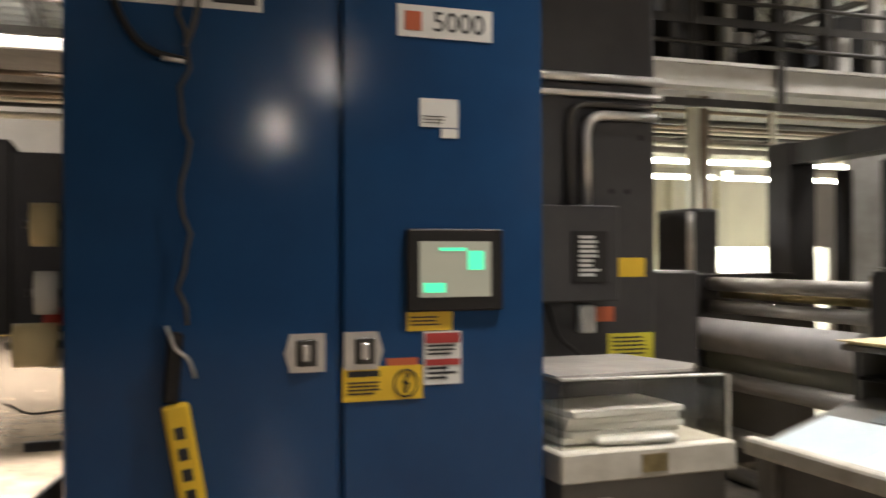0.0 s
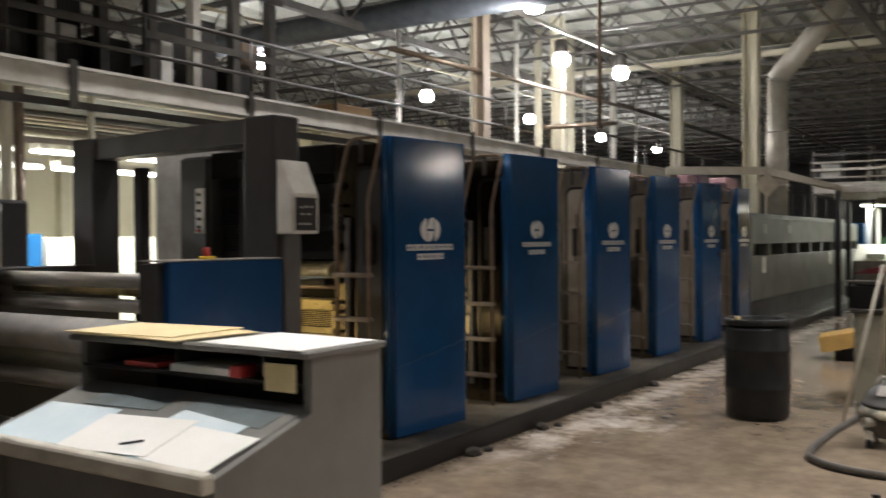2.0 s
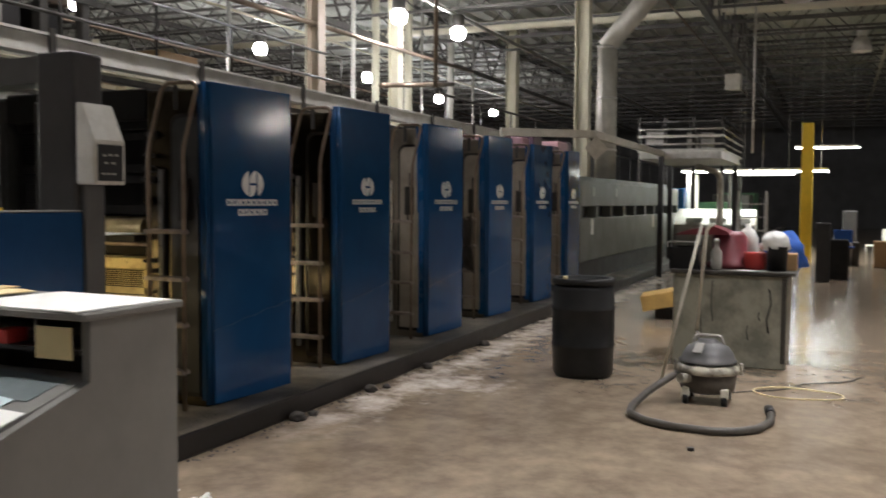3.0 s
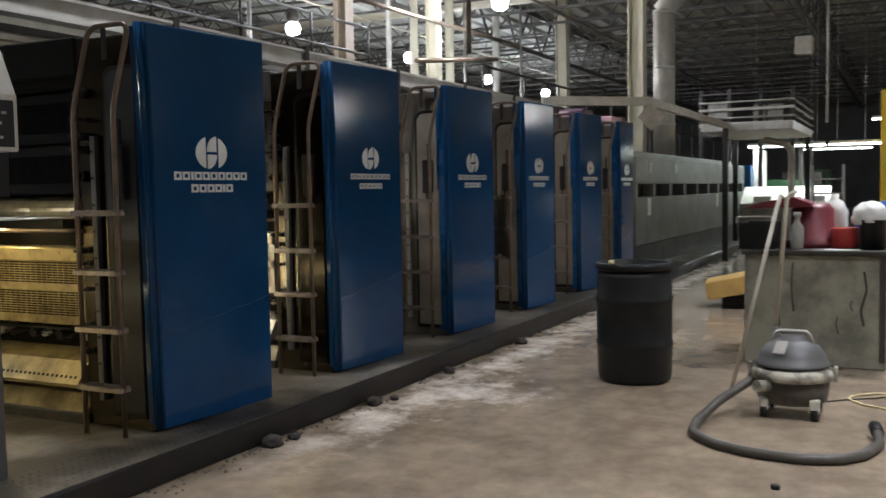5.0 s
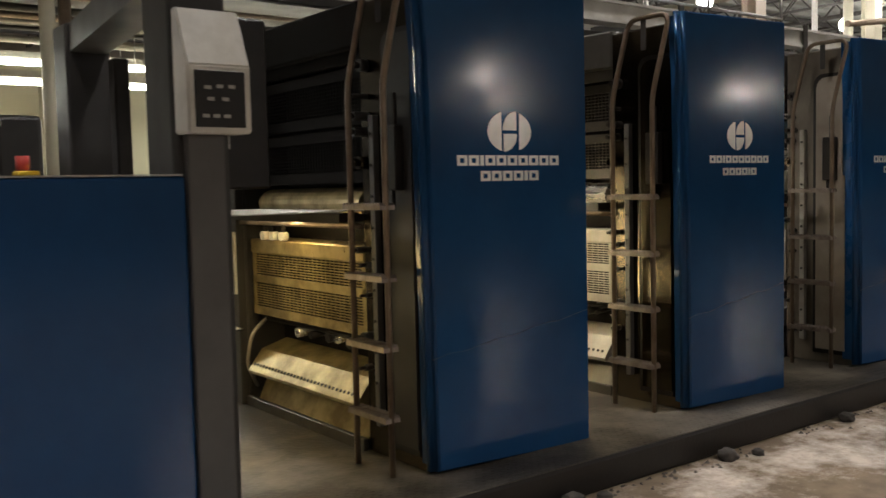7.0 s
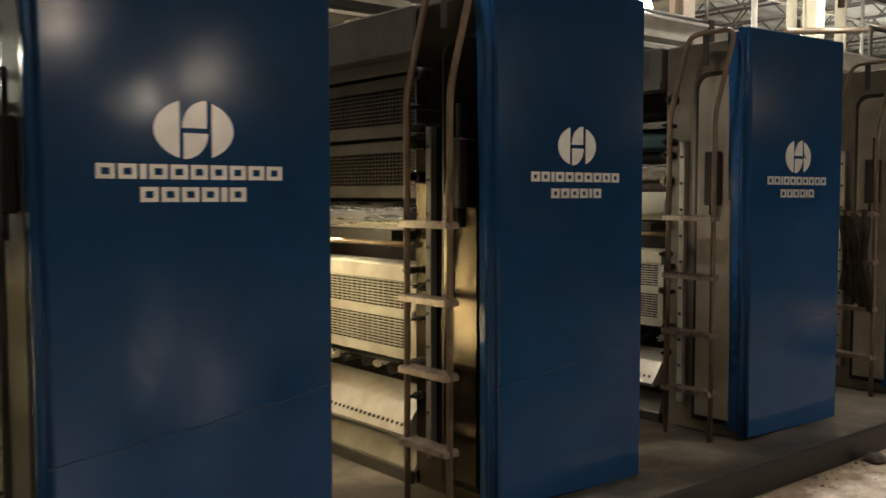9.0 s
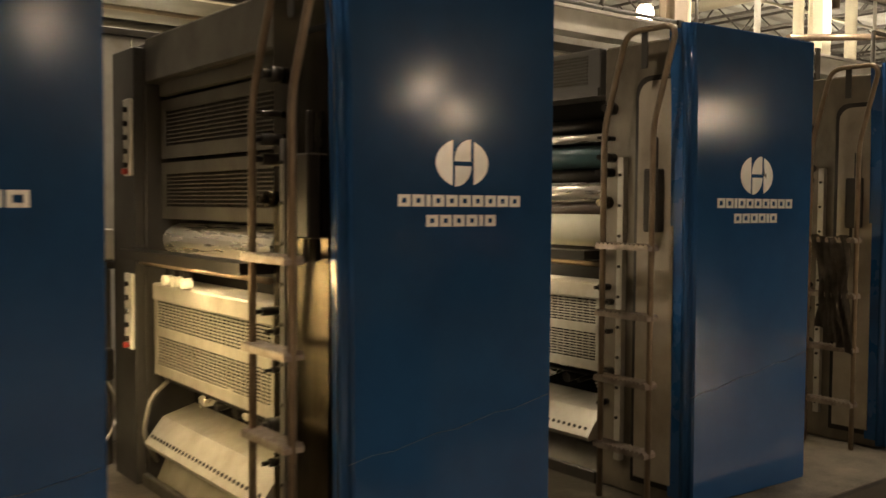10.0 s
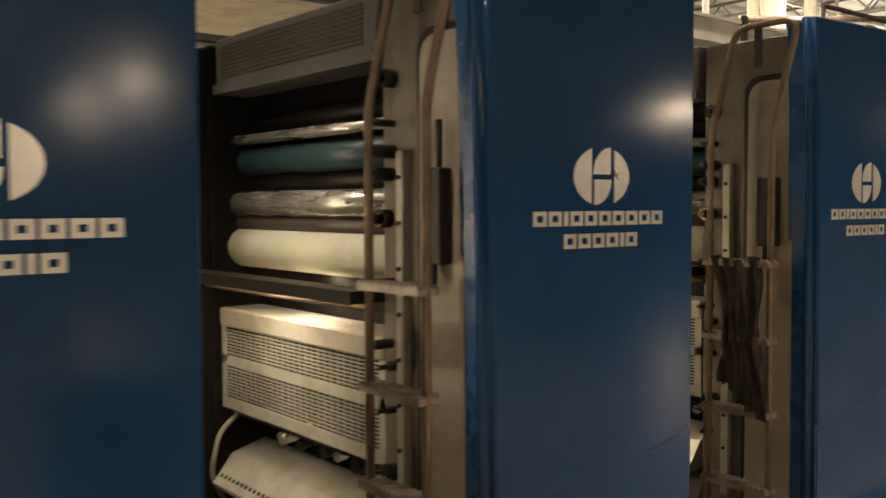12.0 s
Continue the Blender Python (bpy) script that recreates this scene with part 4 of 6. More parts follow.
        bar(bm, (0.885 + 0.038 * math.cos(a0), y - 0.006, 1.105 + 0.042 * math.sin(a0)), (0.885 + 0.038 * math.cos(a1), y - 0.006, 1.105 + 0.042 * math.sin(a1)), 0.005)
    bar(bm, (0.893, y - 0.006, 1.135), (0.878, y - 0.006, 1.105), 0.008)
    bar(bm, (0.878, y - 0.006, 1.105), (0.893, y - 0.006, 1.105), 0.008)
    bar(bm, (0.893, y - 0.006, 1.105), (0.882, y - 0.006, 1.075), 0.008)
    part("label_print", bm, INK, dr)
    e.location += Vector((0.012, 0, 0.025))
    return e


cabinet()


def pendant():
    y = 2.665
    e = thing("pendant_control", (0.23, y, 1.0), "hanging pendant control with yellow sleeve on a cable", "pendant control")
    pts = [(0.22, y, 2.42)]
    for k in range(1, 22):
        z = 2.40 - k * 0.052
        pts.append((0.232 + 0.014 * math.sin(k * 1.25) + 0.006 * math.sin(k * 2.9), y, z))
    part("cord", tube(B(), pts, 0.0065, 6), HOSE, e, "wavy grey cord")
    part("cable", tube(B(), bent([(0.02, y, 2.42), (0.04, y, 2.20), (0.12, y, 2.08), (0.235, y, 2.06)], 0.06), 0.011, 8), BLACK, e, "black cable loop")
    part("cable", tube(B(), bent([(0.28, y, 2.42), (0.27, y, 2.20), (0.235, y, 2.10)], 0.05), 0.008, 8), HOSE, e)
    part("coupling", rod(B(), (0.17, y, 2.065), (0.235, y, 2.06), 0.011, 8), ALU, e)
    part("handle", box(B(), -0.022, -0.018, -0.10, 0.022, 0.018, 0.10, 0.008, pose(0.20, y, 1.19, 0, 4, 0)), BLACK, e, "black handle")
    part("hook", tube(B(), bent([(0.18, y - 0.02, 1.31), (0.205, y - 0.02, 1.24), (0.24, y - 0.02, 1.22), (0.26, y - 0.02, 1.16)], 0.02), 0.006, 6), ALU, e, "steel hook")
    part("sleeve", box(B(), -0.038, -0.02, -0.30, 0.038, 0.02, 0.12, 0.01, pose(0.225, y, 0.97, 0, -10, 0)), YELLOW, e, "yellow sleeve")
    bm = B()
    for k in range(6):
        box(bm, -0.016, -0.0225, -0.28 + k * 0.06, 0.012, -0.020, -0.245 + k * 0.06, 0, pose(0.225, y, 0.97, 0, -10, 0))
    part("sleeve_print", bm, INK, e)
    e.location.z += 0.022
    return e


pendant()


# ---- parts stand with clear box ----
def stand():
    e = thing("sample_stand", (1.75, 2.9, 0), "grey steel stand with a lidded plastic box on top", "stand")
    part("cabinet", box(B(), 1.42, 2.66, 0.0, 2.06, 3.25, 0.78, 0.008), DESKGREY, e, "grey steel stand")
    part("shelf", box(B(), 1.40, 2.63, 0.78, 2.08, 3.27, 0.88, 0.006), WORN_TOP, e, "pale worn top ledge")
    part("paper_sheet", box(B(), 1.43, 2.656, 0.30, 1.60, 2.66, 0.72), PAPER, e, "white sheet taped on")
    part("tag", box(B(), 1.70, 2.627, 0.80, 1.80, 2.63, 0.86), GOLD_TINT, e)
    return e


stand()


def glass(name, col, rough):
    m = bpy.data.materials.new(name)
    m.use_nodes = True
    p = m.node_tree.nodes["Principled BSDF"]
    p.inputs["Base Color"].default_value = (*col, 1)
    p.inputs["Transmission Weight"].default_value, p.inputs["Roughness"].default_value, p.inputs["IOR"].default_value = 1.0, rough, 1.3
    return m


def clear_box():
    e = thing("plastic_box", (1.74, 2.95, 0.88), "clear plastic box with a grey lid holding a paper stack", "box")
    clear = glass("clear_acrylic", (0.80, 0.78, 0.72), 0.06)
    lid = part("lid", prism(B(), [(1.42, 2.80), (1.52, 3.24), (1.98, 3.24), (2.06, 2.84), (1.96, 2.72), (1.42, 2.70)], 1.115, 1.125, "z"), mat("cloudy_lid", (0.56, 0.52, 0.46), (0.40, 0.37, 0.33), 0.16, 0, 5, 0.25, 9), e, "glossy grey lid")
    for nm, q in (("front_pane", (1.42, 2.665, 0.885, 2.05, 2.671, 1.112)), ("side_pane", (2.05, 2.665, 0.885, 2.056, 3.22, 1.10)), ("side_pane", (1.415, 2.671, 0.885, 1.42, 3.22, 1.10))):
        o = part(nm, box(B(), *q), clear, e, "clear acrylic pane")
        o.visible_shadow = False
    part("front_edge", rod(B(), (1.42, 2.668, 1.117), (2.05, 2.668, 1.107), 0.006, 6), PAPER, e, "bright white front edge")
    part("corner_post", box(B(), 2.058, 2.650, 0.882, 2.070, 2.662, 1.11, 0.002), WORN_TOP, e, "pale corner post")
    for k in range(5):
        part("paper_sheet", box(B(), -0.22, -0.14, 0, 0.22, 0.14, 0.022, 0.003, pose(1.68 + 0.012 * (k % 3), 2.88 - 0.01 * k, 0.885 + 0.024 * k, 0, 0, 5 * math.sin(k * 2.2))), PAPER, e, "stacked paper bundle")
    part("bag", box(B(), -0.15, -0.07, 0, 0.15, 0.07, 0.03, 0.012, pose(1.72, 2.74, 0.885, 0, 0, -6)), PAPER, e, "crumpled white wrap")


clear_box()


# ---- sloped reading desk ----
def desk():
    y0, y1 = 1.34, 2.46
    e = thing("press_desk", (2.4, 1.9, 0), "grey steel press operator desk with sloped top and pigeonholes", "desk")
    for y, n in ((y0, 0), (y1, 1)):
        bm = prism(B(), [(2.82, 0.0), (2.82, 1.19), (2.46, 1.19), (2.46, 1.02), (2.05, 0.90), (2.05, 0.78), (2.14, 0.30), (2.20, 0.0)], y, y + 0.03, "y")
        part("side_panel", bm, DESKGREY, e, "grey side panel")
    part("shelf_top", box(B(), 2.42, y0 - 0.02, 1.192, 2.83, y1 + 0.05, 1.215, 0.005), DESKGREY, e, "grey shelf top")
    # back and pigeonhole floor in black put the recess shade into the colour
    part("back_panel", box(B(), 2.79, y0 + 0.03, 0.25, 2.81, y1, 1.19), BLACK, e)
    part("pigeonhole_floor", box(B(), 2.45, y0 + 0.03, 1.095, 2.79, y1, 1.108), BLACK, e)
    for y in (1.60, 2.02):
        part("divider", box(B(), 2.52, y, 1.108, 2.79, y + 0.012, 1.19), DESKGREY, e)
    bm = prism(B(), [(2.04, 0.885), (2.04, 0.905), (2.50, 1.035), (2.50, 1.015)], y0 + 0.03, y1, "y")
    part("sloped_top", bm, DESKGREY, e, "sloped grey work top")
    bm = box(B(), 2.00, y0 - 0.01, 0.865, 2.05, y1 + 0.04, 0.925, 0.012, seg=2)
    part("front_lip", bm, WORN_TOP, e, "worn pale front lip")
    part("front_panel", box(B(), 2.10, y0 + 0.03, 0.55, 2.12, y1, 0.88), DESKGREY, e)
    part("leg", box(B(), 2.06, y1 - 0.04, 0.0, 2.12, y1 + 0.02, 0.86, 0.004), DESKGREY, e)
    part("leg", box(B(), 2.74, y0 - 0.012, 0.0, 2.80, y0 - 0.002, 0.60, 0.004), DESKGREY, e, "bolted leg channel")
    return e


desk()


def on_slope(x, y, rot, lx, ly, material, name, label, lift):
    z = 0.905 + (x - 2.04) * (0.13 / 0.46) + lift
    m = pose(x, y, z, 0, -math.degrees(math.atan2(0.13, 0.46)), 0) @ pose(0, 0, 0, 0, 0, rot)
    solo(name, box(B(), -lx / 2, -ly / 2, 0, lx / 2, ly / 2, 0.0015, 0, m), material, label, "paper", group="desk papers")


on_slope(2.17, 1.86, 5, 0.24, 0.40, PAPER, "printed_sheet", "white printed sheet on the sloped desk top", 0.010)
on_slope(2.16, 1.52, -3, 0.22, 0.30, PAPER, "printed_sheet", "white printed sheet on the sloped desk top", 0.008)
on_slope(2.18, 2.24, 2, 0.26, 0.38, BLUE_PAPER, "printed_sheet", "pale blue printed sheet on the sloped desk top", 0.006)
on_slope(2.20, 1.66, -8, 0.30, 0.34, BLUE_PAPER, "printed_sheet", "pale blue printed sheet on the sloped desk top", 0.004)
FILM = mat("grey_film", (0.17, 0.20, 0.20), (0.10, 0.115, 0.115), 0.35, 0, 5, 0.03)
on_slope(2.40, 2.10, 3, 0.15, 0.36, FILM, "plate_film", "dark grey translucent film on the sloped desk top", 0.004)
on_slope(2.40, 1.62, -4, 0.14, 0.40, FILM, "plate_film", "dark grey translucent film on the sloped desk top", 0.0025)
solo("pen", rod(B(), (2.10, 1.80, 0.940), (2.14, 1.74, 0.950), 0.004, 6), INK, "black pen lying on the desk papers", "pen")
for k, (x, y, r) in enumerate(((2.62, 2.22, 2), (2.59, 2.14, -4), (2.60, 2.24, 5))):
    solo("folder", box(B(), -0.19, -0.27, 0, 0.19, 0.27, 0.004, 0, pose(x, y, 1.216 + 0.005 * k, 0, 0, r)), MANILA, "manila folder lying on the desk shelf", "folder", group="folders")
solo("paper_sheet", box(B(), -0.19, -0.24, 0, 0.19, 0.24, 0.003, 0, pose(2.62, 1.58, 1.216, 0, 0, -3)), PAPER, "white paper sheet lying on the desk shelf", "paper")
solo("book", box(B(), 2.46, 2.06, 1.109, 2.66, 2.24, 1.13, 0.003), RED, "thin red book in the desk pigeonhole", "book")
solo("magazine", box(B(), 2.45, 1.68, 1.109, 2.70, 1.98, 1.135, 0.003), PAPER, "thick white magazine in the desk pigeonhole", "magazine")
solo("tape_box", box(B(), 2.44, 1.63, 1.109, 2.52, 1.68, 1.15, 0.003), RED, "small red box in the desk pigeonhole", "box")
solo("note_card", box(B(), 2.44, 1.39, 1.08, 2.446, 1.52, 1.17), MANILA, "cream note card on the desk pigeonhole", "note")

# ---- things on the aisle floor ----
def drum():
    x, y = 8.46, 1.50
    e = thing("plastic_drum", (x, y, 0), "open black plastic drum with ribs standing on the floor", "drum")
    r = 0.265
    prof = [(r - 0.03, 0), (r - 0.01, 0.02), (r, 0.06), (r + 0.004, 0.25), (r + 0.012, 0.265), (r + 0.012, 0.285), (r + 0.004, 0.30), (r + 0.008, 0.44), (r + 0.004, 0.57), (r + 0.014, 0.585),
            (r + 0.014, 0.605), (r + 0.004, 0.62), (r, 0.76), (r - 0.012, 0.81), (r - 0.02, 0.80), (r - 0.02, 0.06), (0.01, 0.05)]
    part("shell", lathe(B(), prof, (x, y, 0), 40), PLASTIC, e, "black ribbed shell")
    part("rim", lathe(B(), [(r - 0.014, 0.80), (r + 0.008, 0.812), (r + 0.013, 0.83), (r + 0.012, 0.855), (r - 0.006, 0.862), (r - 0.016, 0.85), (r - 0.016, 0.802)], (x, y, 0), 40), PLASTIC, e, "rolled rim")
    part("bung", rod(B(), (x - 0.24, y + 0.10, 0.86), (x - 0.24, y + 0.10, 0.885), 0.02, 10), MANILA, e)
    return e


drum()


def bench():
    e = thing("workbench", (9.85, 0.35, 0), "stained grey-green steel workbench with cluttered top", "workbench")
    part("body", box(B(), 9.42, -0.13, 0.0, 10.35, 0.88, 0.86, 0.01), BENCH, e, "stained steel body")
    part("top", box(B(), 9.38, -0.21, 0.86, 10.40, 0.90, 0.895, 0.006), GUARD_DARK, e, "dark bench top")
    part("corner_bracket", box(B(), 9.408, -0.16, 0.10, 9.42, -0.13, 0.24, 0.003), ALU, e)
    part("side_strip", box(B(), 9.405, -0.13, 0.06, 9.42, -0.09, 0.84, 0.003), GUARD_DARK, e, "dark bent side strip")
    for y, z0, z1 in ((0.52, 0.80, 0.42), (0.62, 0.76, 0.30), (0.20, 0.40, 0.26), (0.10, 0.52, 0.44)):
        part("stain", tube(B(), [(9.4195, y, z0), (9.4195, y + 0.012, (z0 + z1) / 2), (9.4195, y - 0.006, z1)], 0.006, 5), GUARD_DARK, e, "dark drip stain")
    part("stain", tube(B(), [(9.419, 0.02, 0.74), (9.419, 0.0, 0.60), (9.419, 0.04, 0.45), (9.419, 0.02, 0.33)], 0.008, 5), BLACK, e, "black drip stain")
    return e


bench()


def hood():
    e = thing("vacuum_hood", (9.85, 0.55, 0.895), "dark red plastic hood with wide brim on the workbench", "hood")
    part("brim", prism(B(), [(0.92, 1.21), (0.78, 1.26), (0.55, 1.30), (0.42, 1.25), (0.40, 1.22)], 9.62, 10.05, "x"), MAROON, e, "wide red brim")
    part("body", lathe(B(), [(0.21, 0), (0.22, 0.04), (0.17, 0.06), (0.16, 0.30), (0.12, 0.35)], (9.86, 0.42, 0.895), 22), MAROON, e, "round red body")


hood()


def wire_crate():
    e = thing("crate", (9.65, 0.75, 0.895), "black plastic crate with a wire handle on the workbench", "crate")
    bm = box(B(), 9.47, 0.66, 0.895, 9.85, 0.93, 0.91)
    for q in ((9.47, 0.66, 0.91, 9.485, 0.93, 1.10), (9.835, 0.66, 0.91, 9.85, 0.93, 1.10), (9.485, 0.66, 0.91, 9.835, 0.675, 1.10), (9.485, 0.915, 0.91, 9.835, 0.93, 1.10)):
        box(bm, *q)
    part("shell", bm, PLASTIC, e)
    part("wire_handle", tube(B(), bent([(9.48, 0.68, 1.10), (9.48, 0.68, 1.15), (9.48, 0.95, 1.15), (9.48, 0.95, 1.10)], 0.02), 0.006, 6), ALU, e, "wire handle")


wire_crate()
solo("spray_bottle", lathe(B(), [(0.045, 0), (0.05, 0.02), (0.05, 0.17), (0.022, 0.21), (0.02, 0.25), (0.03, 0.26), (0.028, 0.29)], (9.50, 0.50, 0.895), 14), GUARD, "grey spray bottle on the workbench", "bottle")
solo("jug", lathe(B(), [(0.09, 0), (0.10, 0.02), (0.10, 0.28), (0.06, 0.36), (0.03, 0.38), (0.03, 0.42)], (10.1, 0.27, 0.895), 18), PAPER, "white plastic jug on the workbench", "jug")
solo("can", lathe(B(), [(0.10, 0), (0.105, 0.01), (0.105, 0.15), (0.10, 0.16)], (9.75, 0.17, 0.895), 20), RED, "red round can on the workbench", "can")
solo("bin", lathe(B(), [(0.085, 0), (0.095, 0.22), (0.10, 0.225), (0.09, 0.22), (0.08, 0.02)], (9.62, -0.03, 0.895), 20), PLASTIC, "black plastic bin on the workbench", "bin")
solo("carton", box(B(), 9.7, -0.20, 0.895, 9.95, -0.10, 1.05, 0.004), CARDBOARD, "small tan carton on the workbench", "box")
solo("white_card", box(B(), 9.42, 0.05, 0.896, 9.52, 0.30, 0.90), PAPER, "white card lying on the workbench", "paper")


def rumpled(c, r, material, name, label, category, sq=0.6, seed=1):
    bm = B()
    bmesh.ops.create_icosphere(bm, subdivisions=3, radius=r)
    for v in bm.verts:
        k = 1 + 0.35 * noise.noise(v.co * (2.2 / r) + Vector((seed, 0, 0)))
        v.co = Vector((v.co.x * k, v.co.y * k, max(-r * 0.45, v.co.z * k * sq)))
    bmesh.ops.translate(bm, vec=Vector(c) + Vector((0, 0, r * 0.45)), verts=bm.verts)
    for f in bm.faces:
        f.smooth = True
    return solo(name, bm, material, label, category)


rumpled((9.66, -0.01, 1.08), 0.13, PAPER, "plastic_bag", "crumpled clear plastic bag stuffed in the bin", "bag", 0.9, 3)
rumpled((10.2, -0.08, 0.895), 0.19, BLUE_CLOTH, "blue_cloth", "crumpled bright blue cloth on the workbench", "cloth", 1.3, 5)


def vacuum():
    x, y = 7.80, 0.35
    grimy = mat("grimy_cream_plastic", (0.46, 0.43, 0.34), (0.13, 0.115, 0.09), 0.5, 0, 9, 0.08, mix=(0.42, 0.60))
    e = thing("wet_vacuum", (x, y, 0), "dirty grey wet vacuum cleaner with hose and wands", "vacuum cleaner")
    part("tank", lathe(B(), [(0.16, 0.08), (0.20, 0.10), (0.215, 0.20), (0.21, 0.24)], (x, y, 0), 26), HOSE, e, "dark tank")
    part("collar", lathe(B(), [(0.21, 0.225), (0.235, 0.23), (0.24, 0.26), (0.228, 0.288), (0.20, 0.30)], (x, y, 0), 26), grimy, e, "dirty cream collar")
    part("motor_head", lathe(B(), [(0.195, 0.30), (0.215, 0.31), (0.215, 0.325), (0.20, 0.335), (0.19, 0.375), (0.155, 0.425), (0.10, 0.455), (0.075, 0.46), (0.07, 0.48), (0.02, 0.485)], (x, y, 0), 26), PILLAR, e, "grey motor head")
    part("carry_handle", tube(B(), bent([(x, y - 0.12, 0.43), (x, y - 0.09, 0.51), (x, y + 0.09, 0.51), (x, y + 0.12, 0.43)], 0.03), 0.012, 8), GUARD, e)
    for k in range(4):
        a = math.tau * (k + 0.5) / 4
        wx, wy = x + 0.20 * math.cos(a), y + 0.20 * math.sin(a)
        w = part("wheel", rod(B(), (wx, wy - 0.02, 0.045), (wx, wy + 0.02, 0.045), 0.045, 14), PLASTIC, e, "black castor wheel")
        part("castor_arm", box(B(), wx - 0.035, wy - 0.028, 0.05, wx + 0.035, wy + 0.028, 0.13, 0.008), WORN_TOP, e)
    pts = [(7.74, 0.56, 0.22), (7.50, 0.72, 0.12), (7.25, 0.81, 0.04), (7.03, 0.79, 0.028), (6.86, 0.65, 0.028), (6.76, 0.45, 0.028), (6.73, 0.22, 0.028), (6.78, 0.04, 0.028), (6.93, -0.09, 0.028), (7.15, -0.15, 0.03), (7.34, -0.14, 0.04), (7.43, -0.12, 0.06)]
    line, dense = bent(pts, 0.05, 4), []
    for a, b in zip(line, line[1:]):
        n = max(1, int((b - a).length / 0.012))
        dense += [a.lerp(b, q / n) for q in range(n)]
    bm, rings, u = B(), [], None
    for q, p in enumerate(dense):
        d = (dense[min(q + 1, len(dense) - 1)] - dense[max(q - 1, 0)]).normalized()
        u = d.orthogonal().normalized() if u is None else (u - u.dot(d) * d).normalized()
        w, r = d.cross(u), 0.028 if q % 2 else 0.0245
        rings.append([bm.verts.new(p + r * (math.cos(j * math.tau / 10) * u + math.sin(j * math.tau / 10) * w)) for j in range(10)])
    for a, b in zip(rings, rings[1:]):
        for j in range(10):
            bm.faces.new((a[j], a[(j + 1) % 10], b[(j + 1) % 10], b[j])).smooth = True
    part("hose", bm, HOSE, e, "grey ribbed hose")
    part("hose_cuff", rod(B(), pts[-2], pts[-1], 0.034, 12), PLASTIC, e, "black hose cuff")
    part("inlet", rod(B(), (x - 0.17, y + 0.12, 0.20), (x - 0.26, y + 0.17, 0.21), 0.036, 14), grimy, e, "cream hose inlet")
    for sy in (-1, 1):
        part("latch", box(B(), x - 0.03, y + sy * 0.245 - 0.012, 0.22, x + 0.03, y + sy * 0.245 + 0.012, 0.31, 0.006), grimy, e, "cream side latch")
    part("switch_plate", box(B(), -0.05, -0.035, 0, 0.05, 0.035, 0.012, 0.004, pose(x - 0.145, y + 0.05, 0.425, 0, -42, -15)), GUARD, e, "pale switch plate")
    part("wand", tube(B(), bent([(8.25, 0.50, 0.46), (8.10, 0.42, 1.32), (8.10, 0.36, 1.36)], 0.03), 0.014, 8), WORN_TOP, e, "pale metal wand")
    part("wand", rod(B(), (8.22, 0.78, 0.02), (8.12, 0.46, 1.34), 0.013, 8), WORN_TOP, e, "pale metal wand")
    part("wand_holder", rod(B(), (8.0, 0.40, 0.30), (8.25, 0.50, 0.48), 0.012, 8), HOSE, e)
    return e


vacuum()


def cord():
    pts = [(8.35 + 0.22 * math.cos(a) * (1 + 0.1 * math.sin(3 * a)), -0.28 + 0.34 * math.sin(a), 0.008) for a in [k * 0.33 for k in range(38)]]
    solo("extension_cord", tube(B(), pts, 0.006, 6), MANILA, "coiled yellow extension cord on the floor", "cord")
    pts = [(8.05 + 0.12 * k, 0.25 - 0.10 * k + 0.06 * math.sin(k * 1.3), 0.007) for k in range(12)]
    solo("power_cord", tube(B(), pts, 0.005, 6), BLACK, "thin black power cord lying on the floor", "cord")


cord()
solo("bolt_nut", rod(B(), (6.29, 0.26, 0), (6.29, 0.26, 0.02), 0.022, 6), BLACK, "small dark nut lying on the floor", "nut")


def yellow_cart():
    e = thing("yellow_box", (12.75, 1.5, 0), "small yellow wooden box tipped on a dark base", "box")
    part("base", box(B(), 12.66, 1.36, 0.0, 13.06, 1.62, 0.14, 0.01), PLASTIC, e)
    part("tray", box(B(), -0.3, -0.24, 0, 0.3, 0.24, 0.2, 0.01, pose(12.86, 1.56, 0.15, -12, 0, 8)), mat("yellow_board", (0.52, 0.33, 0.09), (0.38, 0.24, 0.07), 0.7, 0, 6, 0.06), e, "yellow board box")


yellow_cart()


def pallet_scrap():
    rnd = random.Random(4)
    for k in range(4):
        solo("paper_sheet", box(B(), -0.40, -0.20, 0, 0.40, 0.20, 0.018, 0.002, pose(3.45 + rnd.uniform(-0.06, 0.06), 2.32 + rnd.uniform(-0.04, 0.04), 0.018 * k, 0, 0, rnd.uniform(-6, 6))), PAPER, "white paper bundle lying on the floor by the desk", "paper", group="paper bundles")
    for k in range(6):
        x, y, a = 3.85 + rnd.uniform(-0.2, 0.3), 2.42 + rnd.uniform(-0.10, 0.12), rnd.uniform(-12, 30)
        solo("paper_strip", box(B(), -0.28, -0.008, 0, 0.28, 0.008, 0.004 + 0.004 * k, 0, pose(x, y, 0, 0, 0, a)), PAPER, "white paper strip dropped on the floor by the desk", "paper", group="paper strips")


pallet_scrap()

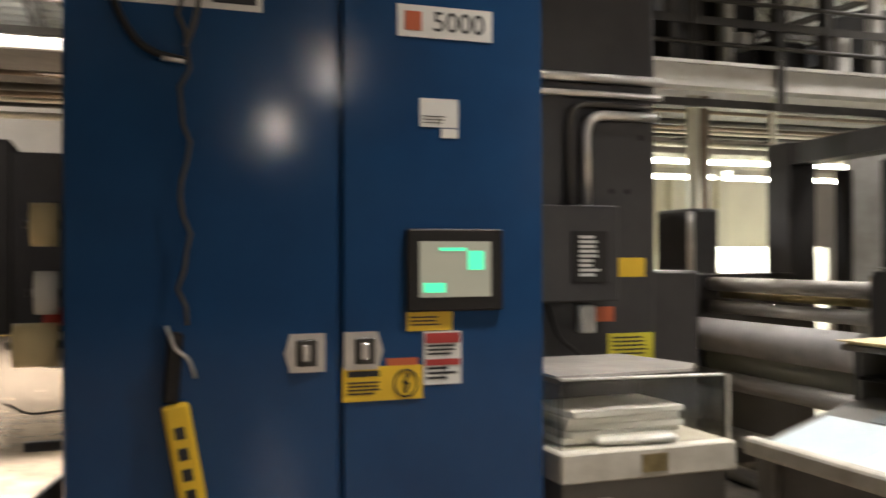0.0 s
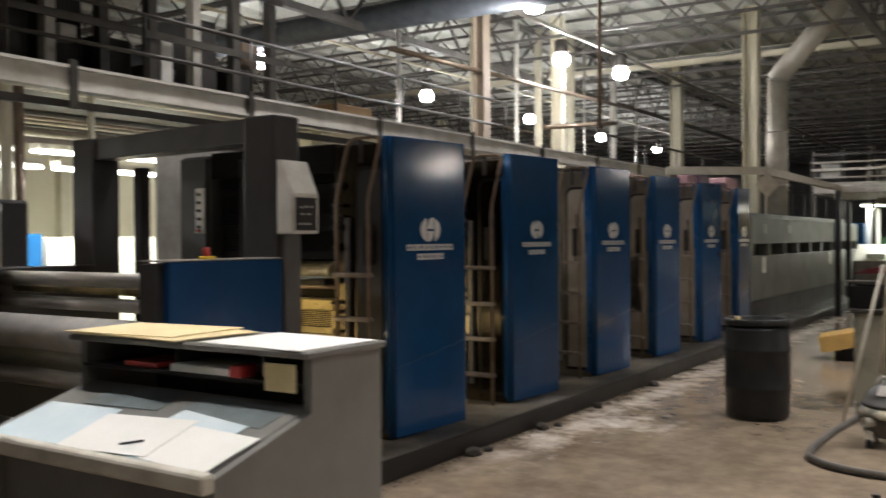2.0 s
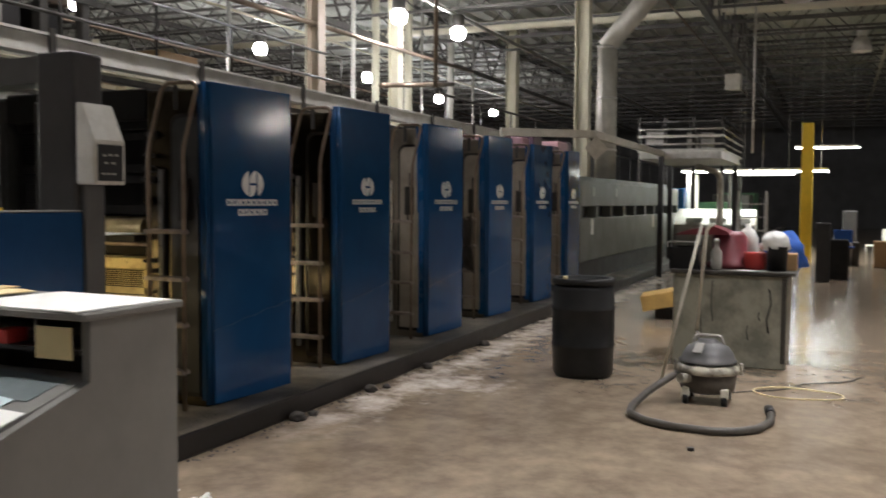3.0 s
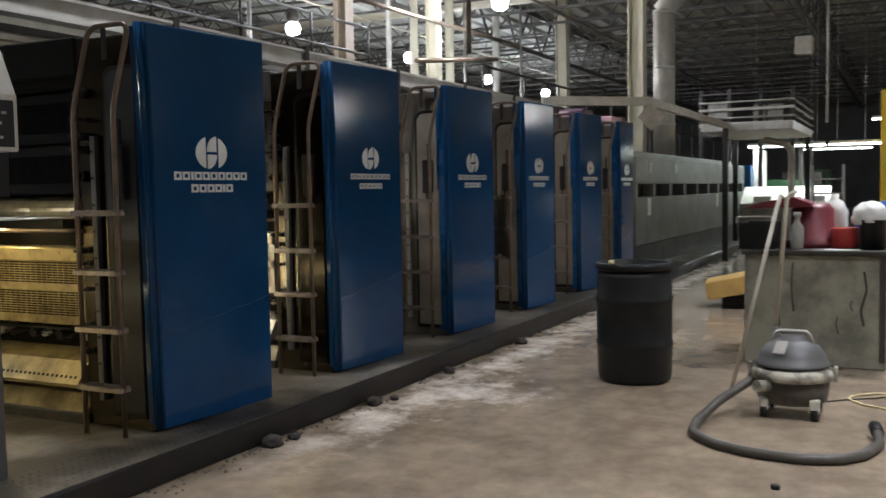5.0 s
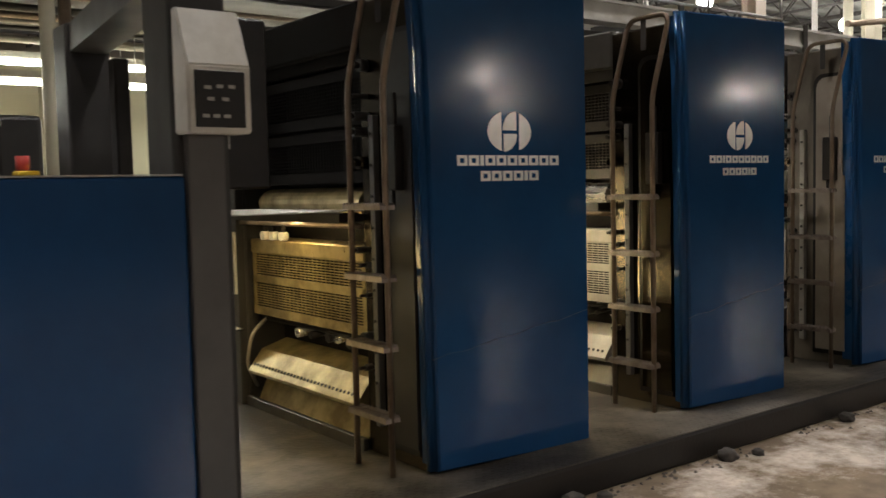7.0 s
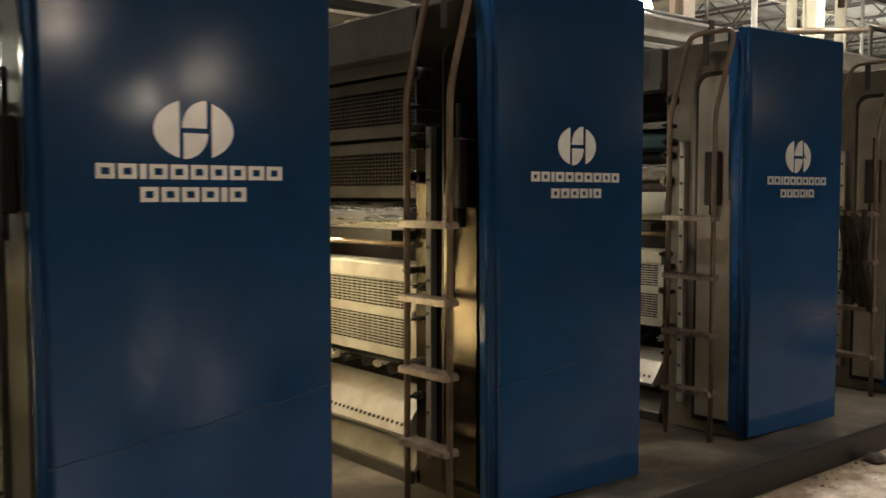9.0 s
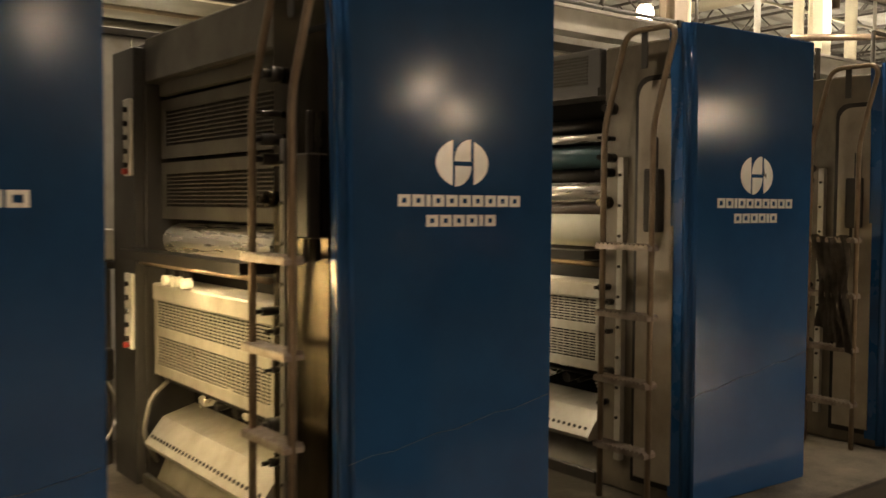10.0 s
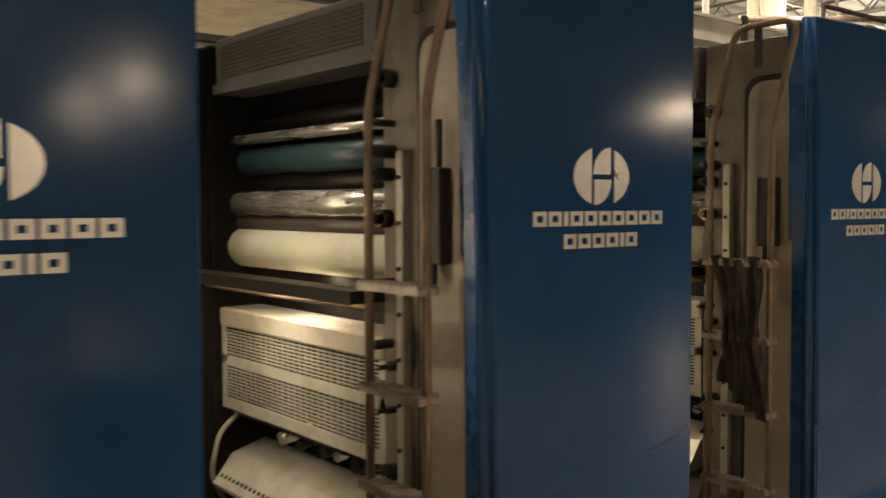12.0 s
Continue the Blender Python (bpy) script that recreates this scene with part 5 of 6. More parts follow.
# ---- dryer and what stands behind it ----
def dryer():
    e = thing("dryer", (20.0, 3.8, 0.15), "long grey-green press dryer with a row of dark slots", "dryer")
    y = 3.40
    x0, x1 = 15.6, 25.8
    part("lower_body", box(B(), x0, y + 0.02, PZ, x1, 5.0, 0.50, 0.01), DARK, e)
    part("lower_panel", box(B(), x0, y, 0.50, x1, 5.0, 1.24, 0.012), GREYGREEN, e)
    part("upper_panel", box(B(), x0, y, 1.44, x1, 5.0, 1.87, 0.012), GREYGREEN, e)
    part("slot_back", box(B(), x0, y + 0.18, 1.24, x1, 5.0, 1.44), BLACK, e)
    n = 9
    for k in range(n + 1):
        xx = x0 + (x1 - x0 - 0.16) * k / n
        part("slot_bar", box(B(), xx, y + 0.004, 1.24, xx + 0.16, y + 0.18, 1.44), GREYGREEN, e)
    for xx in (x0 + 0.7, x0 + 6.5):
        part("notice", box(B(), xx, y - 0.004, 0.95, xx + 0.2, y, 1.22), PAPER, e)
    for xx in (16.4, 18.2):
        part("plate", box(B(), xx, y - 0.004, 1.62, xx + 0.16, y, 1.78), GUARD, e)
    part("top_cover", box(B(), x0 + 0.3, 3.7, 1.87, x1, 4.8, 1.98, 0.01), GREYGREEN, e)
    f = thing("end_cabinet", (27, 3.8, 0.15), "blue cabinet at the end of the press dryer", "cabinet")
    part("body", box(B(), 26.2, 3.3, PZ, 29.0, 4.6, 1.9, 0.02), BLUE, f)
    part("panel", box(B(), 26.6, 3.1, 0.6, 27.6, 3.3, 2.3, 0.02), WHITE, f)


dryer()


def overhead():
    # white channel rails running along above the press
    e = thing("overhead_rail", (9.0, 4.75, 2.5), "long pale steel channel rail running above the press units", "rail", kind="structure")
    part("rail", box(box(box(B(), 2.4, 4.72, 2.55, 15.5, 4.86, 2.70, 0.004), 2.4, 4.69, 2.685, 15.5, 4.72, 2.705), 2.4, 4.69, 2.545, 15.5, 4.72, 2.565), WHITE, e, "pale channel rail")
    part("rail", box(B(), 2.4, 4.78, 2.44, 15.5, 4.84, 2.49, 0.004), GUARD_DARK, e)
    for x in (4.0, 5.6, 7.3, 9.0, 10.7, 12.4, 14.0):
        part("hanger", box(B(), x - 0.03, 4.68, 2.42, x + 0.03, 4.70, 2.74, 0.003), GUARD_DARK, e)
    for x in (8.9, 13.2):
        part("upright", box(box(B(), x - 0.05, 5.40, PZ, x + 0.05, 5.5, 2.60, 0.004), x - 0.05, 4.86, 2.60, x + 0.05, 5.5, 2.68, 0.004), DARK, e)
    # pale beam that turns the corner in front of the dryer
    f = thing("walkway", (16, 2.8, 2.4), "pale overhead beam turning beside the dryer on thin posts", "beam", kind="structure")
    part("beam", prism(B(), [(12.95, 3.86), (13.84, 2.74), (13.90, 2.80), (13.02, 3.92)], 2.45, 2.56, "z"), WORN_TOP, f)
    part("beam", box(B(), 13.84, 2.74, 2.45, 19.7, 2.82, 2.56, 0.004), WORN_TOP, f)
    part("canopy", box(B(), 19.7, 1.62, 2.40, 23.4, 3.25, 2.56, 0.01), WHITE, f, "flat white canopy")
    for x, y in ((19.6, 2.78), (23.3, 1.7), (23.3, 3.2)):
        part("post", box(B(), x - 0.05, y - 0.05, 0, x + 0.05, y + 0.05, 2.45, 0.004), DARK, f)
    d = thing("hanging_sign", (13.82, 2.70, 2.3), "square pale sign hung by a corner from the beam", "sign")
    part("plate", box(B(), -0.13, -0.004, -0.13, 0.13, 0.004, 0.13, 0.003, pose(13.82, 2.72, 2.30, 0, 45, -55)), WORN_TOP, d)
    part("hook", rod(B(), (13.84, 2.735, 2.45), (13.82, 2.72, 2.47), 0.008, 6), ALU, d)
    # handrail of the gallery behind the dryer
    g = thing("gallery_rail", (22, 5.6, 2.3), "dark steel gallery handrail behind the dryer", "railing", kind="structure")
    for z in (2.9, 3.3):
        part("handrail", rod(B(), (15.0, 5.6, z), (34.0, 5.6, z), 0.022, 6), GUARD_DARK, g)
    for k in range(12):
        part("baluster", rod(B(), (15.0 + 1.7 * k, 5.6, 0), (15.0 + 1.7 * k, 5.6, 3.3), 0.022, 6), GUARD_DARK, g)


overhead()


def mezzanine():
    e = thing("mezzanine", (6, 8, 2.8), "steel mezzanine with railing and grey air handling boxes", "mezzanine", kind="structure")
    part("deck", box(B(), -1.0, 7.06, 2.98, 9.6, 9.4, 3.08, 0.005), JOIST, e)
    part("edge_channel", box(box(B(), 2.9, 7.0, 2.93, 9.6, 7.055, 3.10, 0.004), 2.9, 6.97, 3.085, 9.6, 7.0, 3.10), WHITE, e, "pale edge channel")
    part("edge_channel", box(B(), -1.0, 7.0, 2.98, 2.85, 7.055, 3.06, 0.004), GUARD, e)
    for k in range(6):
        part("service_pipe", rod(B(), (-1.0, 7.3 + 0.3 * k, 2.86 - 0.05 * (k % 3)), (9.6, 7.3 + 0.3 * k, 2.86 - 0.05 * (k % 3)), 0.02 + 0.012 * (k % 2), 8), (BROWN_STEEL, GUARD_DARK, WORN_TOP)[k % 3], e)
    for z in (3.45, 3.85):
        part("handrail", rod(B(), (-1, 7.05, z), (14.0, 7.05, z), 0.022, 6), GUARD_DARK, e)
    for k in range(11):
        part("baluster", rod(B(), (-1 + 1.5 * k, 7.05, 3.1), (-1 + 1.5 * k, 7.05, 3.85), 0.022, 6), GUARD_DARK, e)
    for x in (1.0, 9.2):
        part("post", box(B(), x, 7.2, 0, x + 0.2, 7.4, 2.95, 0.004), CREAM_COLUMN, e)
    rnd = random.Random(2)
    for k in range(15):
        x = 0.1 + 0.62 * k
        part("upright", box(B(), x, 7.5, 3.10, x + 0.12, 7.62, 4.6, 0.006), GUARD_DARK if k % 3 else GUARD, e)
        if k < 14:
            part("air_box", box(B(), x + 0.14, 7.75, 3.10, x + 0.6, 8.5, 3.3 + rnd.uniform(0.2, 1.2), 0.02), BLACK if k % 4 else DARK, e, "dark air handling box")
            if k % 2:
                w = rnd.uniform(0.12, 0.3)
                part("valve_box", box(B(), x + 0.2, 7.55, 3.2 + rnd.uniform(0, 0.6), x + 0.2 + w, 7.75, 3.45 + rnd.uniform(0, 0.7), 0.015), rnd.choice((GUARD, BROWN_STEEL, WHITE)), e, "small valve box")
    for z in (3.75, 4.5):
        part("top_rail", box(B(), 0.1, 7.48, z, 9.0, 7.5, z + 0.08), GUARD_DARK, e)
    part("carton", box(B(), 10.2, 7.6, 3.1, 11.0, 8.2, 3.45, 0.01), CARDBOARD, e)
    part("deck", box(B(), 9.6, 7.0, 2.95, 14.0, 9.4, 3.10, 0.005), GUARD, e)


mezzanine()


def strip_light(x, y, z, L, axis, watts, up=6.6):
    e = thing("strip_light", (x, y, z), "lit twin-tube fluorescent strip light hanging on rods", "lamp", "strip lights")
    d = Vector((1, 0, 0)) if axis == "x" else Vector((0, 1, 0))
    s = Vector((0, 1, 0)) if axis == "x" else Vector((1, 0, 0))
    c = Vector((x, y, z))
    bm = B()
    h = d * L / 2 + s * 0.09 + Vector((0, 0, 0.03))
    box(bm, *(c - h + Vector((0, 0, 0.06))), *(c + h + Vector((0, 0, 0.06))))
    part("housing", bm, WHITE, e)
    for q in (-0.05, 0.05):
        part("tube", rod(B(), c - d * L / 2 + s * q, c + d * L / 2 + s * q, 0.019, 8), TUBE, e, "glowing tube")
    for q in (-0.4, 0.4):
        part("hanger", rod(B(), c + d * L * q + Vector((0, 0, 0.09)), c + d * L * q + Vector((0, 0, up - z)), 0.006, 5), ALU, e)
    la = bpy.data.lights.new("strip_lamp", "AREA")
    la.shape, la.size, la.size_y, la.energy, la.color = "RECTANGLE", L if axis == "x" else 0.15, 0.15 if axis == "x" else L, watts, (0.98, 1.0, 0.80)
    o = new("strip_lamp", la)
    o.location = (x, y, z - 0.03)


for x, y, z in ((5.2, 9.1, 2.60), (7.8, 9.1, 2.60), (5.2, 8.7, 2.38), (7.8, 8.7, 2.38)):
    strip_light(x, y, z, 2.4, "x", 170, 2.96)
for x, y, z in ((26.5, 2.5, 2.35), (26.5, 0.6, 2.35), (31.0, 1.6, 2.4)):
    strip_light(x, y, z, 1.8, "y", 110)

# back room behind the infeed
solo("partition", box(B(), 2.2, 13.5, 0, 12.0, 13.7, 3.2), mat("cream_partition_paint", (0.66, 0.63, 0.46), (0.58, 0.55, 0.4), 0.6, 0, 1), "cream painted partition wall behind the press", "wall", "structure")
bk = thing("back_machine", (4.9, 8.1, 0), "dark grey machine cabinet behind the infeed", "machine cabinet")
part("body", box(B(), 2.7, 7.2, 0.0, 4.4, 8.0, 2.08, 0.03, seg=2), DARK, bk)
part("body", box(B(), 4.44, 6.3, 0.0, 4.72, 6.8, 1.90, 0.03, seg=2), DARK, bk)
part("lever", tube(B(), bent([(4.41, 6.25, 1.0), (4.41, 6.25, 1.82), (4.46, 6.32, 1.85)], 0.04), 0.03, 8), ALU, bk, "bright metal lever")
for px, py, r, m in ((4.96, 7.0, 0.055, CREAM_COLUMN), (5.08, 7.0, 0.045, BROWN_STEEL), (5.75, 6.9, 0.03, CREAM_COLUMN), (6.25, 11.0, 0.04, WHITE)):
    solo("riser_pipe", rod(B(), (px, py, 0), (px, py, 2.95), r, 10), m, "vertical pipe behind the infeed", "pipe", "structure")
for px in (6.35, 7.2, 8.6, 9.5):
    solo("cream_post", box(B(), px, 12.8, 0, px + 0.18, 12.98, 2.95, 0.005), CREAM_COLUMN, "cream painted post behind the press", "post", "structure")
solo("back_bench", box(B(), 7.5, 10.2, 0.0, 9.4, 11.0, 1.62, 0.02), WHITE, "pale light table behind the press", "table")
solo("blue_bin", box(B(), 6.9, 10.0, 0.0, 7.3, 10.5, 1.66, 0.02), BLUE, "blue plastic bin behind the press", "bin")


def hall_pipes():
    solo("air_duct", rod(B(), (13.5, 4.0, 5.5), (13.5, 28.0, 5.5), 0.24, 20), mat("dull_blue_duct", (0.10, 0.115, 0.13), (0.07, 0.08, 0.095), 0.5, 0.3), "round grey ventilation duct under the roof", "duct", "structure")
    e = thing("exhaust_duct", (20.6, 4.15, 1.98), "pale exhaust duct rising from the dryer with a slanting top", "duct")
    part("riser", rod(B(), (20.6, 4.15, 1.98), (20.6, 4.15, 4.92), 0.215, 20), DUCT, e)
    part("elbow", rod(B(), (20.6, 4.19, 4.86), (20.6, 2.75, 6.5), 0.215, 20), DUCT, e)
    for z in (2.62, 3.75, 4.84):
        part("collar", rod(B(), (20.6, 4.15, z), (20.6, 4.15, z + 0.05), 0.226, 20), ALU, e)
    solo("cream_pipe", rod(B(), (23.0, -20.0, 5.98), (23.0, 20.0, 5.98), 0.13, 14), CREAM_COLUMN, "cream painted pipe under the roof", "pipe", "structure")
    solo("thin_pipe", rod(B(), (17.0, 9.5, 2.6), (17.0, 9.5, 6.5), 0.07, 10), CREAM_COLUMN, "cream vertical pipe", "pipe", "structure")
    solo("thin_pipe", rod(B(), (20.0, 9.5, 0), (20.0, 9.5, 6.5), 0.09, 10), CREAM_COLUMN, "cream vertical pipe", "pipe", "structure")
    for px, r, m in ((18.36, 0.05, WHITE), (21.15, 0.10, CREAM_COLUMN), (21.96, 0.03, ALU), (23.84, 0.09, WHITE), (25.52, 0.03, ALU), (29.2, 0.12, CREAM_COLUMN), (13.9, 0.04, ALU)):
        solo("pipe_drop", rod(B(), (px, 9.2, 0), (px, 9.2, 6.5), r, 10), m, "vertical painted pipe rising to the roof", "pipe", "structure")
    solo("brown_pipe", rod(B(), (12.0, 8.0, 4.55), (22.4, 8.0, 4.76), 0.045, 8), BROWN_STEEL, "dark brown pipe hung under the roof", "pipe", "structure")
    solo("brown_pipe", rod(B(), (17.3, 8.0, 3.83), (21.1, 8.0, 4.3), 0.05, 8), BROWN_STEEL, "dark brown pipe hung under the roof", "pipe", "structure")
    for k in range(6):
        yy = -6.0 + k * 4.4
        solo("roof_conduit", rod(B(), (-4, yy, 5.55 + 0.05 * (k % 3)), (46, yy, 5.55 + 0.05 * (k % 3)), 0.03 + 0.012 * (k % 2), 6), (ALU, CREAM_COLUMN, BROWN_STEEL)[k % 3], "long conduit run under the roof joists", "conduit", "structure")
    solo("conduit_drop", rod(B(), (22.0, 1.22, 2.62), (22.0, 1.22, 6.5), 0.026, 8), ALU, "thin vertical conduit dropping from the roof", "conduit", "structure")
    solo("yellow_bollard", box(B(), 25.9, 0.06, 0, 26.18, 0.34, 3.56, 0.01), YELLOW, "tall yellow painted post", "post")
    solo("brown_drop", rod(B(), (5.6, 8.9, 3.1), (5.6, 8.9, 6.5), 0.04, 8), TAN_COLUMN, "tan vertical pipe", "pipe", "structure")
    solo("dark_drop_pipe", rod(B(), (13.2, 5.0, 3.2), (13.2, 5.0, 6.5), 0.035, 8), BROWN_STEEL, "dark vertical pipe", "pipe", "structure")


hall_pipes()


def far_clutter():
    rnd = random.Random(9)
    e = thing("plum_machine", (17.5, 5.6, 2.3), "plum coloured machinery bundled above the press", "machine", kind="structure")
    for k in range(8):
        x = 15.2 + k * 0.8
        part("housing", box(B(), x, 4.9 + rnd.uniform(0, 0.3), 2.42, x + rnd.uniform(0.4, 0.8), 5.6, 2.55 + rnd.uniform(0.1, 0.4), 0.03), PURPLE if k % 3 else PINK, e)
    for k in range(16):
        x, y = rnd.uniform(18, 30), rnd.uniform(-4.0, -0.2)
        h = rnd.uniform(0.5, 1.4)
        w = rnd.uniform(0.25, 0.6)
        m = rnd.choice((WHITE, PLASTIC, DARK, GUARD, CARDBOARD, WORN_TOP, GUARD_DARK))
        solo("stored_carton", box(B(), x, y, 0, x + w, y + w, h, 0.03, seg=2), m, "stored box or bin standing far down the aisle", "box", group="far boxes")
    for k in range(5):
        x = 29 + k * 2.2
        solo("far_machine", box(B(), x, 2.2, 0, x + 1.6, 3.4, rnd.uniform(1.2, 2.4), 0.03), rnd.choice((GREEN, GUARD_DARK, GUARD, BLUE)), "machine housing at the far end of the hall", "machine", group="far machines")
    e = thing("raised_frame", (27, 3.3, 2.4), "raised steel catwalk with pale rails and panels at the far end", "catwalk", kind="structure")
    for z, w, m in ((2.62, 0.16, GUARD_DARK), (2.86, 0.10, WHITE), (3.06, 0.05, GUARD), (3.26, 0.07, WHITE), (3.46, 0.05, GUARD), (3.66, 0.06, GUARD_DARK)):
        part("rail", box(B(), 26.0, 2.25, z, 26.12, 4.55, z + w, 0.006), m, e)
        part("side_rail", box(B(), 26.12, 2.25, z, 31.0, 2.31, z + w * 0.7, 0.006), m, e)
    for y in (2.25, 3.0, 3.75, 4.45):
        part("post", box(B(), 26.02, y, 0, 26.1, y + 0.1, 3.8, 0.004), GUARD_DARK, e)
    for x in (28.0, 30.9):
        part("post", box(B(), x, 2.25, 0, x + 0.1, 2.35, 3.8, 0.004), GUARD_DARK, e)
    for y, z, w in ((3.85, 3.1, 0.5), (2.55, 2.98, 0.35), (2.95, 2.98, 0.3)):
        part("panel", box(B(), 26.2, y, z, 26.3, y + w, z + 0.42, 0.006), GUARD, e)
    part("deck", box(B(), 26.12, 2.31, 2.62, 31.0, 4.55, 2.70), GUARD_DARK, e)
    sp = thing("speaker_box", (22.0, 1.66, 4.0), "small pale box hanging on a rod from the roof", "speaker")
    part("box", box(B(), 21.87, 1.49, 4.0, 22.13, 1.83, 4.36, 0.02), WORN_TOP, sp)
    part("hanger", rod(B(), (22.0, 1.66, 4.36), (22.0, 1.66, 6.62), 0.015, 6), JOIST, sp)


far_clutter()


def stool_chair(x, y, rz, m, label):
    e = thing("chair", (x, y, 0), label, "chair", "far chairs")
    t = pose(x, y, 0, 0, 0, rz)
    part("seat", box(B(), -0.22, -0.22, 0.44, 0.22, 0.22, 0.48, 0.01, t), m, e)
    part("backrest", box(B(), -0.22, 0.19, 0.58, 0.22, 0.22, 0.88, 0.01, t), m, e)
    for a in (-0.2, 0.2):
        for b in (-0.2, 0.2):
            part("leg", rod(B(), t @ Vector((a, b, 0)), t @ Vector((a, b, 0.44 if b < 0 else 0.86)), 0.014, 6), ALU, e)


def aisle_end():
    stool_chair(25.2, -0.75, 70, BLUE_CLOTH, "blue padded chair far down the aisle")
    stool_chair(26.3, -1.5, 200, WHITE, "pale office chair far down the aisle")
    stool_chair(27.4, -2.4, 100, PLASTIC, "black office chair far down the aisle")
    e = thing("folding_table", (27.0, -3.2, 0), "tan folding table far down the aisle", "table")
    part("tabletop", box(B(), 26.4, -3.9, 0.72, 27.4, -2.7, 0.76, 0.006), CARDBOARD, e)
    for a in (26.45, 27.35):
        for b in (-3.85, -2.75):
            part("leg", rod(B(), (a, b, 0), (a, b, 0.72), 0.018, 6), ALU, e)
    e = thing("platform_ladder", (22.6, 1.25, 0), "pale rolling platform ladder by the dryer end", "ladder")
    for y in (0.95, 1.55):
        part("stile", bar_part((22.2, y, 0), (22.74, y, 1.78), 0.05), GUARD, e)
        part("stile", bar_part((23.3, y, 0), (22.74, y, 1.78), 0.05), GUARD, e)
    for k in range(5):
        part("step", box(B(), 22.2 + 0.091 * k, 0.95, 0.28 + 0.3 * k, 22.36 + 0.091 * k, 1.55, 0.31 + 0.3 * k), GUARD, e)
    e = thing("pipe_post", (22.6, 1.95, 0), "white bent pipe post beside the dryer", "pipe", kind="structure")
    part("pipe", tube(B(), bent([(22.6, 1.95, 0), (22.6, 1.95, 2.2), (22.6, 2.5, 2.36)], 0.2, 6), 0.07, 12), WORN_TOP, e)
    e = thing("press_console", (25.6, 2.4, 0), "pale operator console under the strip lights", "console")
    part("body", box(B(), 25.2, 1.4, 0, 26.0, 3.4, 0.95, 0.02), GUARD, e)
    part("slope", prism(B(), [(25.2, 0.95), (26.0, 0.95), (26.0, 1.35)], 1.4, 3.4, "y"), WHITE, e)
    for k in range(3):
        solo("paper_bundle", box(B(), 25.3, 1.5 + 0.6 * k, 1.0, 25.5, 1.9 + 0.6 * k, 1.12, 0.01), PAPER, "white paper bundle on the far console", "paper")


def bar_part(a, b, w):
    bm = B()
    bar(bm, a, b, w)
    return bm


aisle_end()
strip_light(31.0, -0.2, 3.2, 1.8, "y", 40)


def west_side():
    sr = thing("storage_rack", (-4.2, 21.0, 0), "tall dark storage rack far behind the cabinet", "storage")
    for k in range(8):
        xa = -9.0 + 1.2 * k
        part("bay", box(B(), xa, 20.0, 0, xa + 1.19, 22.0, 3.6 + 0.12 * (k % 3), 0.04), NEAR_BLACK, sr)
    solo("wall_behind_rack", box(B(), -14.0, 22.6, 0, 1.2, 22.8, 6.5), WALLPAINT, "beige painted block wall behind the rack", "wall", "structure")
    solo("floor_line", box(B(), -9.0, 19.6, 0, 0.6, 19.72, 0.003), YELLOW, "yellow painted floor line", "floor marking", "structure")
    e = thing("roll_holder", (-0.13, 3.1, 1.25), "cream tape rolls on pegs beside the control cabinet", "roll holder")
    for z, y, m, w in ((1.62, 2.90, MANILA, 0.075), (1.42, 2.90, PAPER, 0.065), (1.27, 2.88, MANILA, 0.12)):
        part("peg", rod(B(), (-0.10, y, z), (-0.11 - w - 0.02, y, z), 0.012, 8), DARK, e)
        part("tape_roll", rod(B(), (-0.11, y, z), (-0.11 - w, y, z), 0.064, 22), m, e, "tape roll")
    part("roll_end", rod(B(), (-0.15, 3.02, 1.24), (-0.10, 3.02, 1.24), 0.055, 20), PAPER, e, "white roll")
    part("red_cap", rod(B(), (-0.16, 3.06, 1.34), (-0.10, 3.06, 1.34), 0.03, 12), RED, e)
    part("arm", box(B(), -0.22, 3.08, 0.92, -0.10, 3.11, 0.95, 0.004), DARK, e)
    part("bracket", prism(B(), [(-0.10, 0.86), (-0.10, 0.66), (-0.30, 0.66), (-0.31, 0.69)], 3.0, 3.06, "y"), BLACK, e, "black triangular bracket")
    part("wire", tube(B(), bent([(-0.10, 3.05, 1.05), (-0.2, 3.05, 1.04), (-0.27, 3.05, 1.08)], 0.03), 0.004, 5), BLACK, e)


west_side()

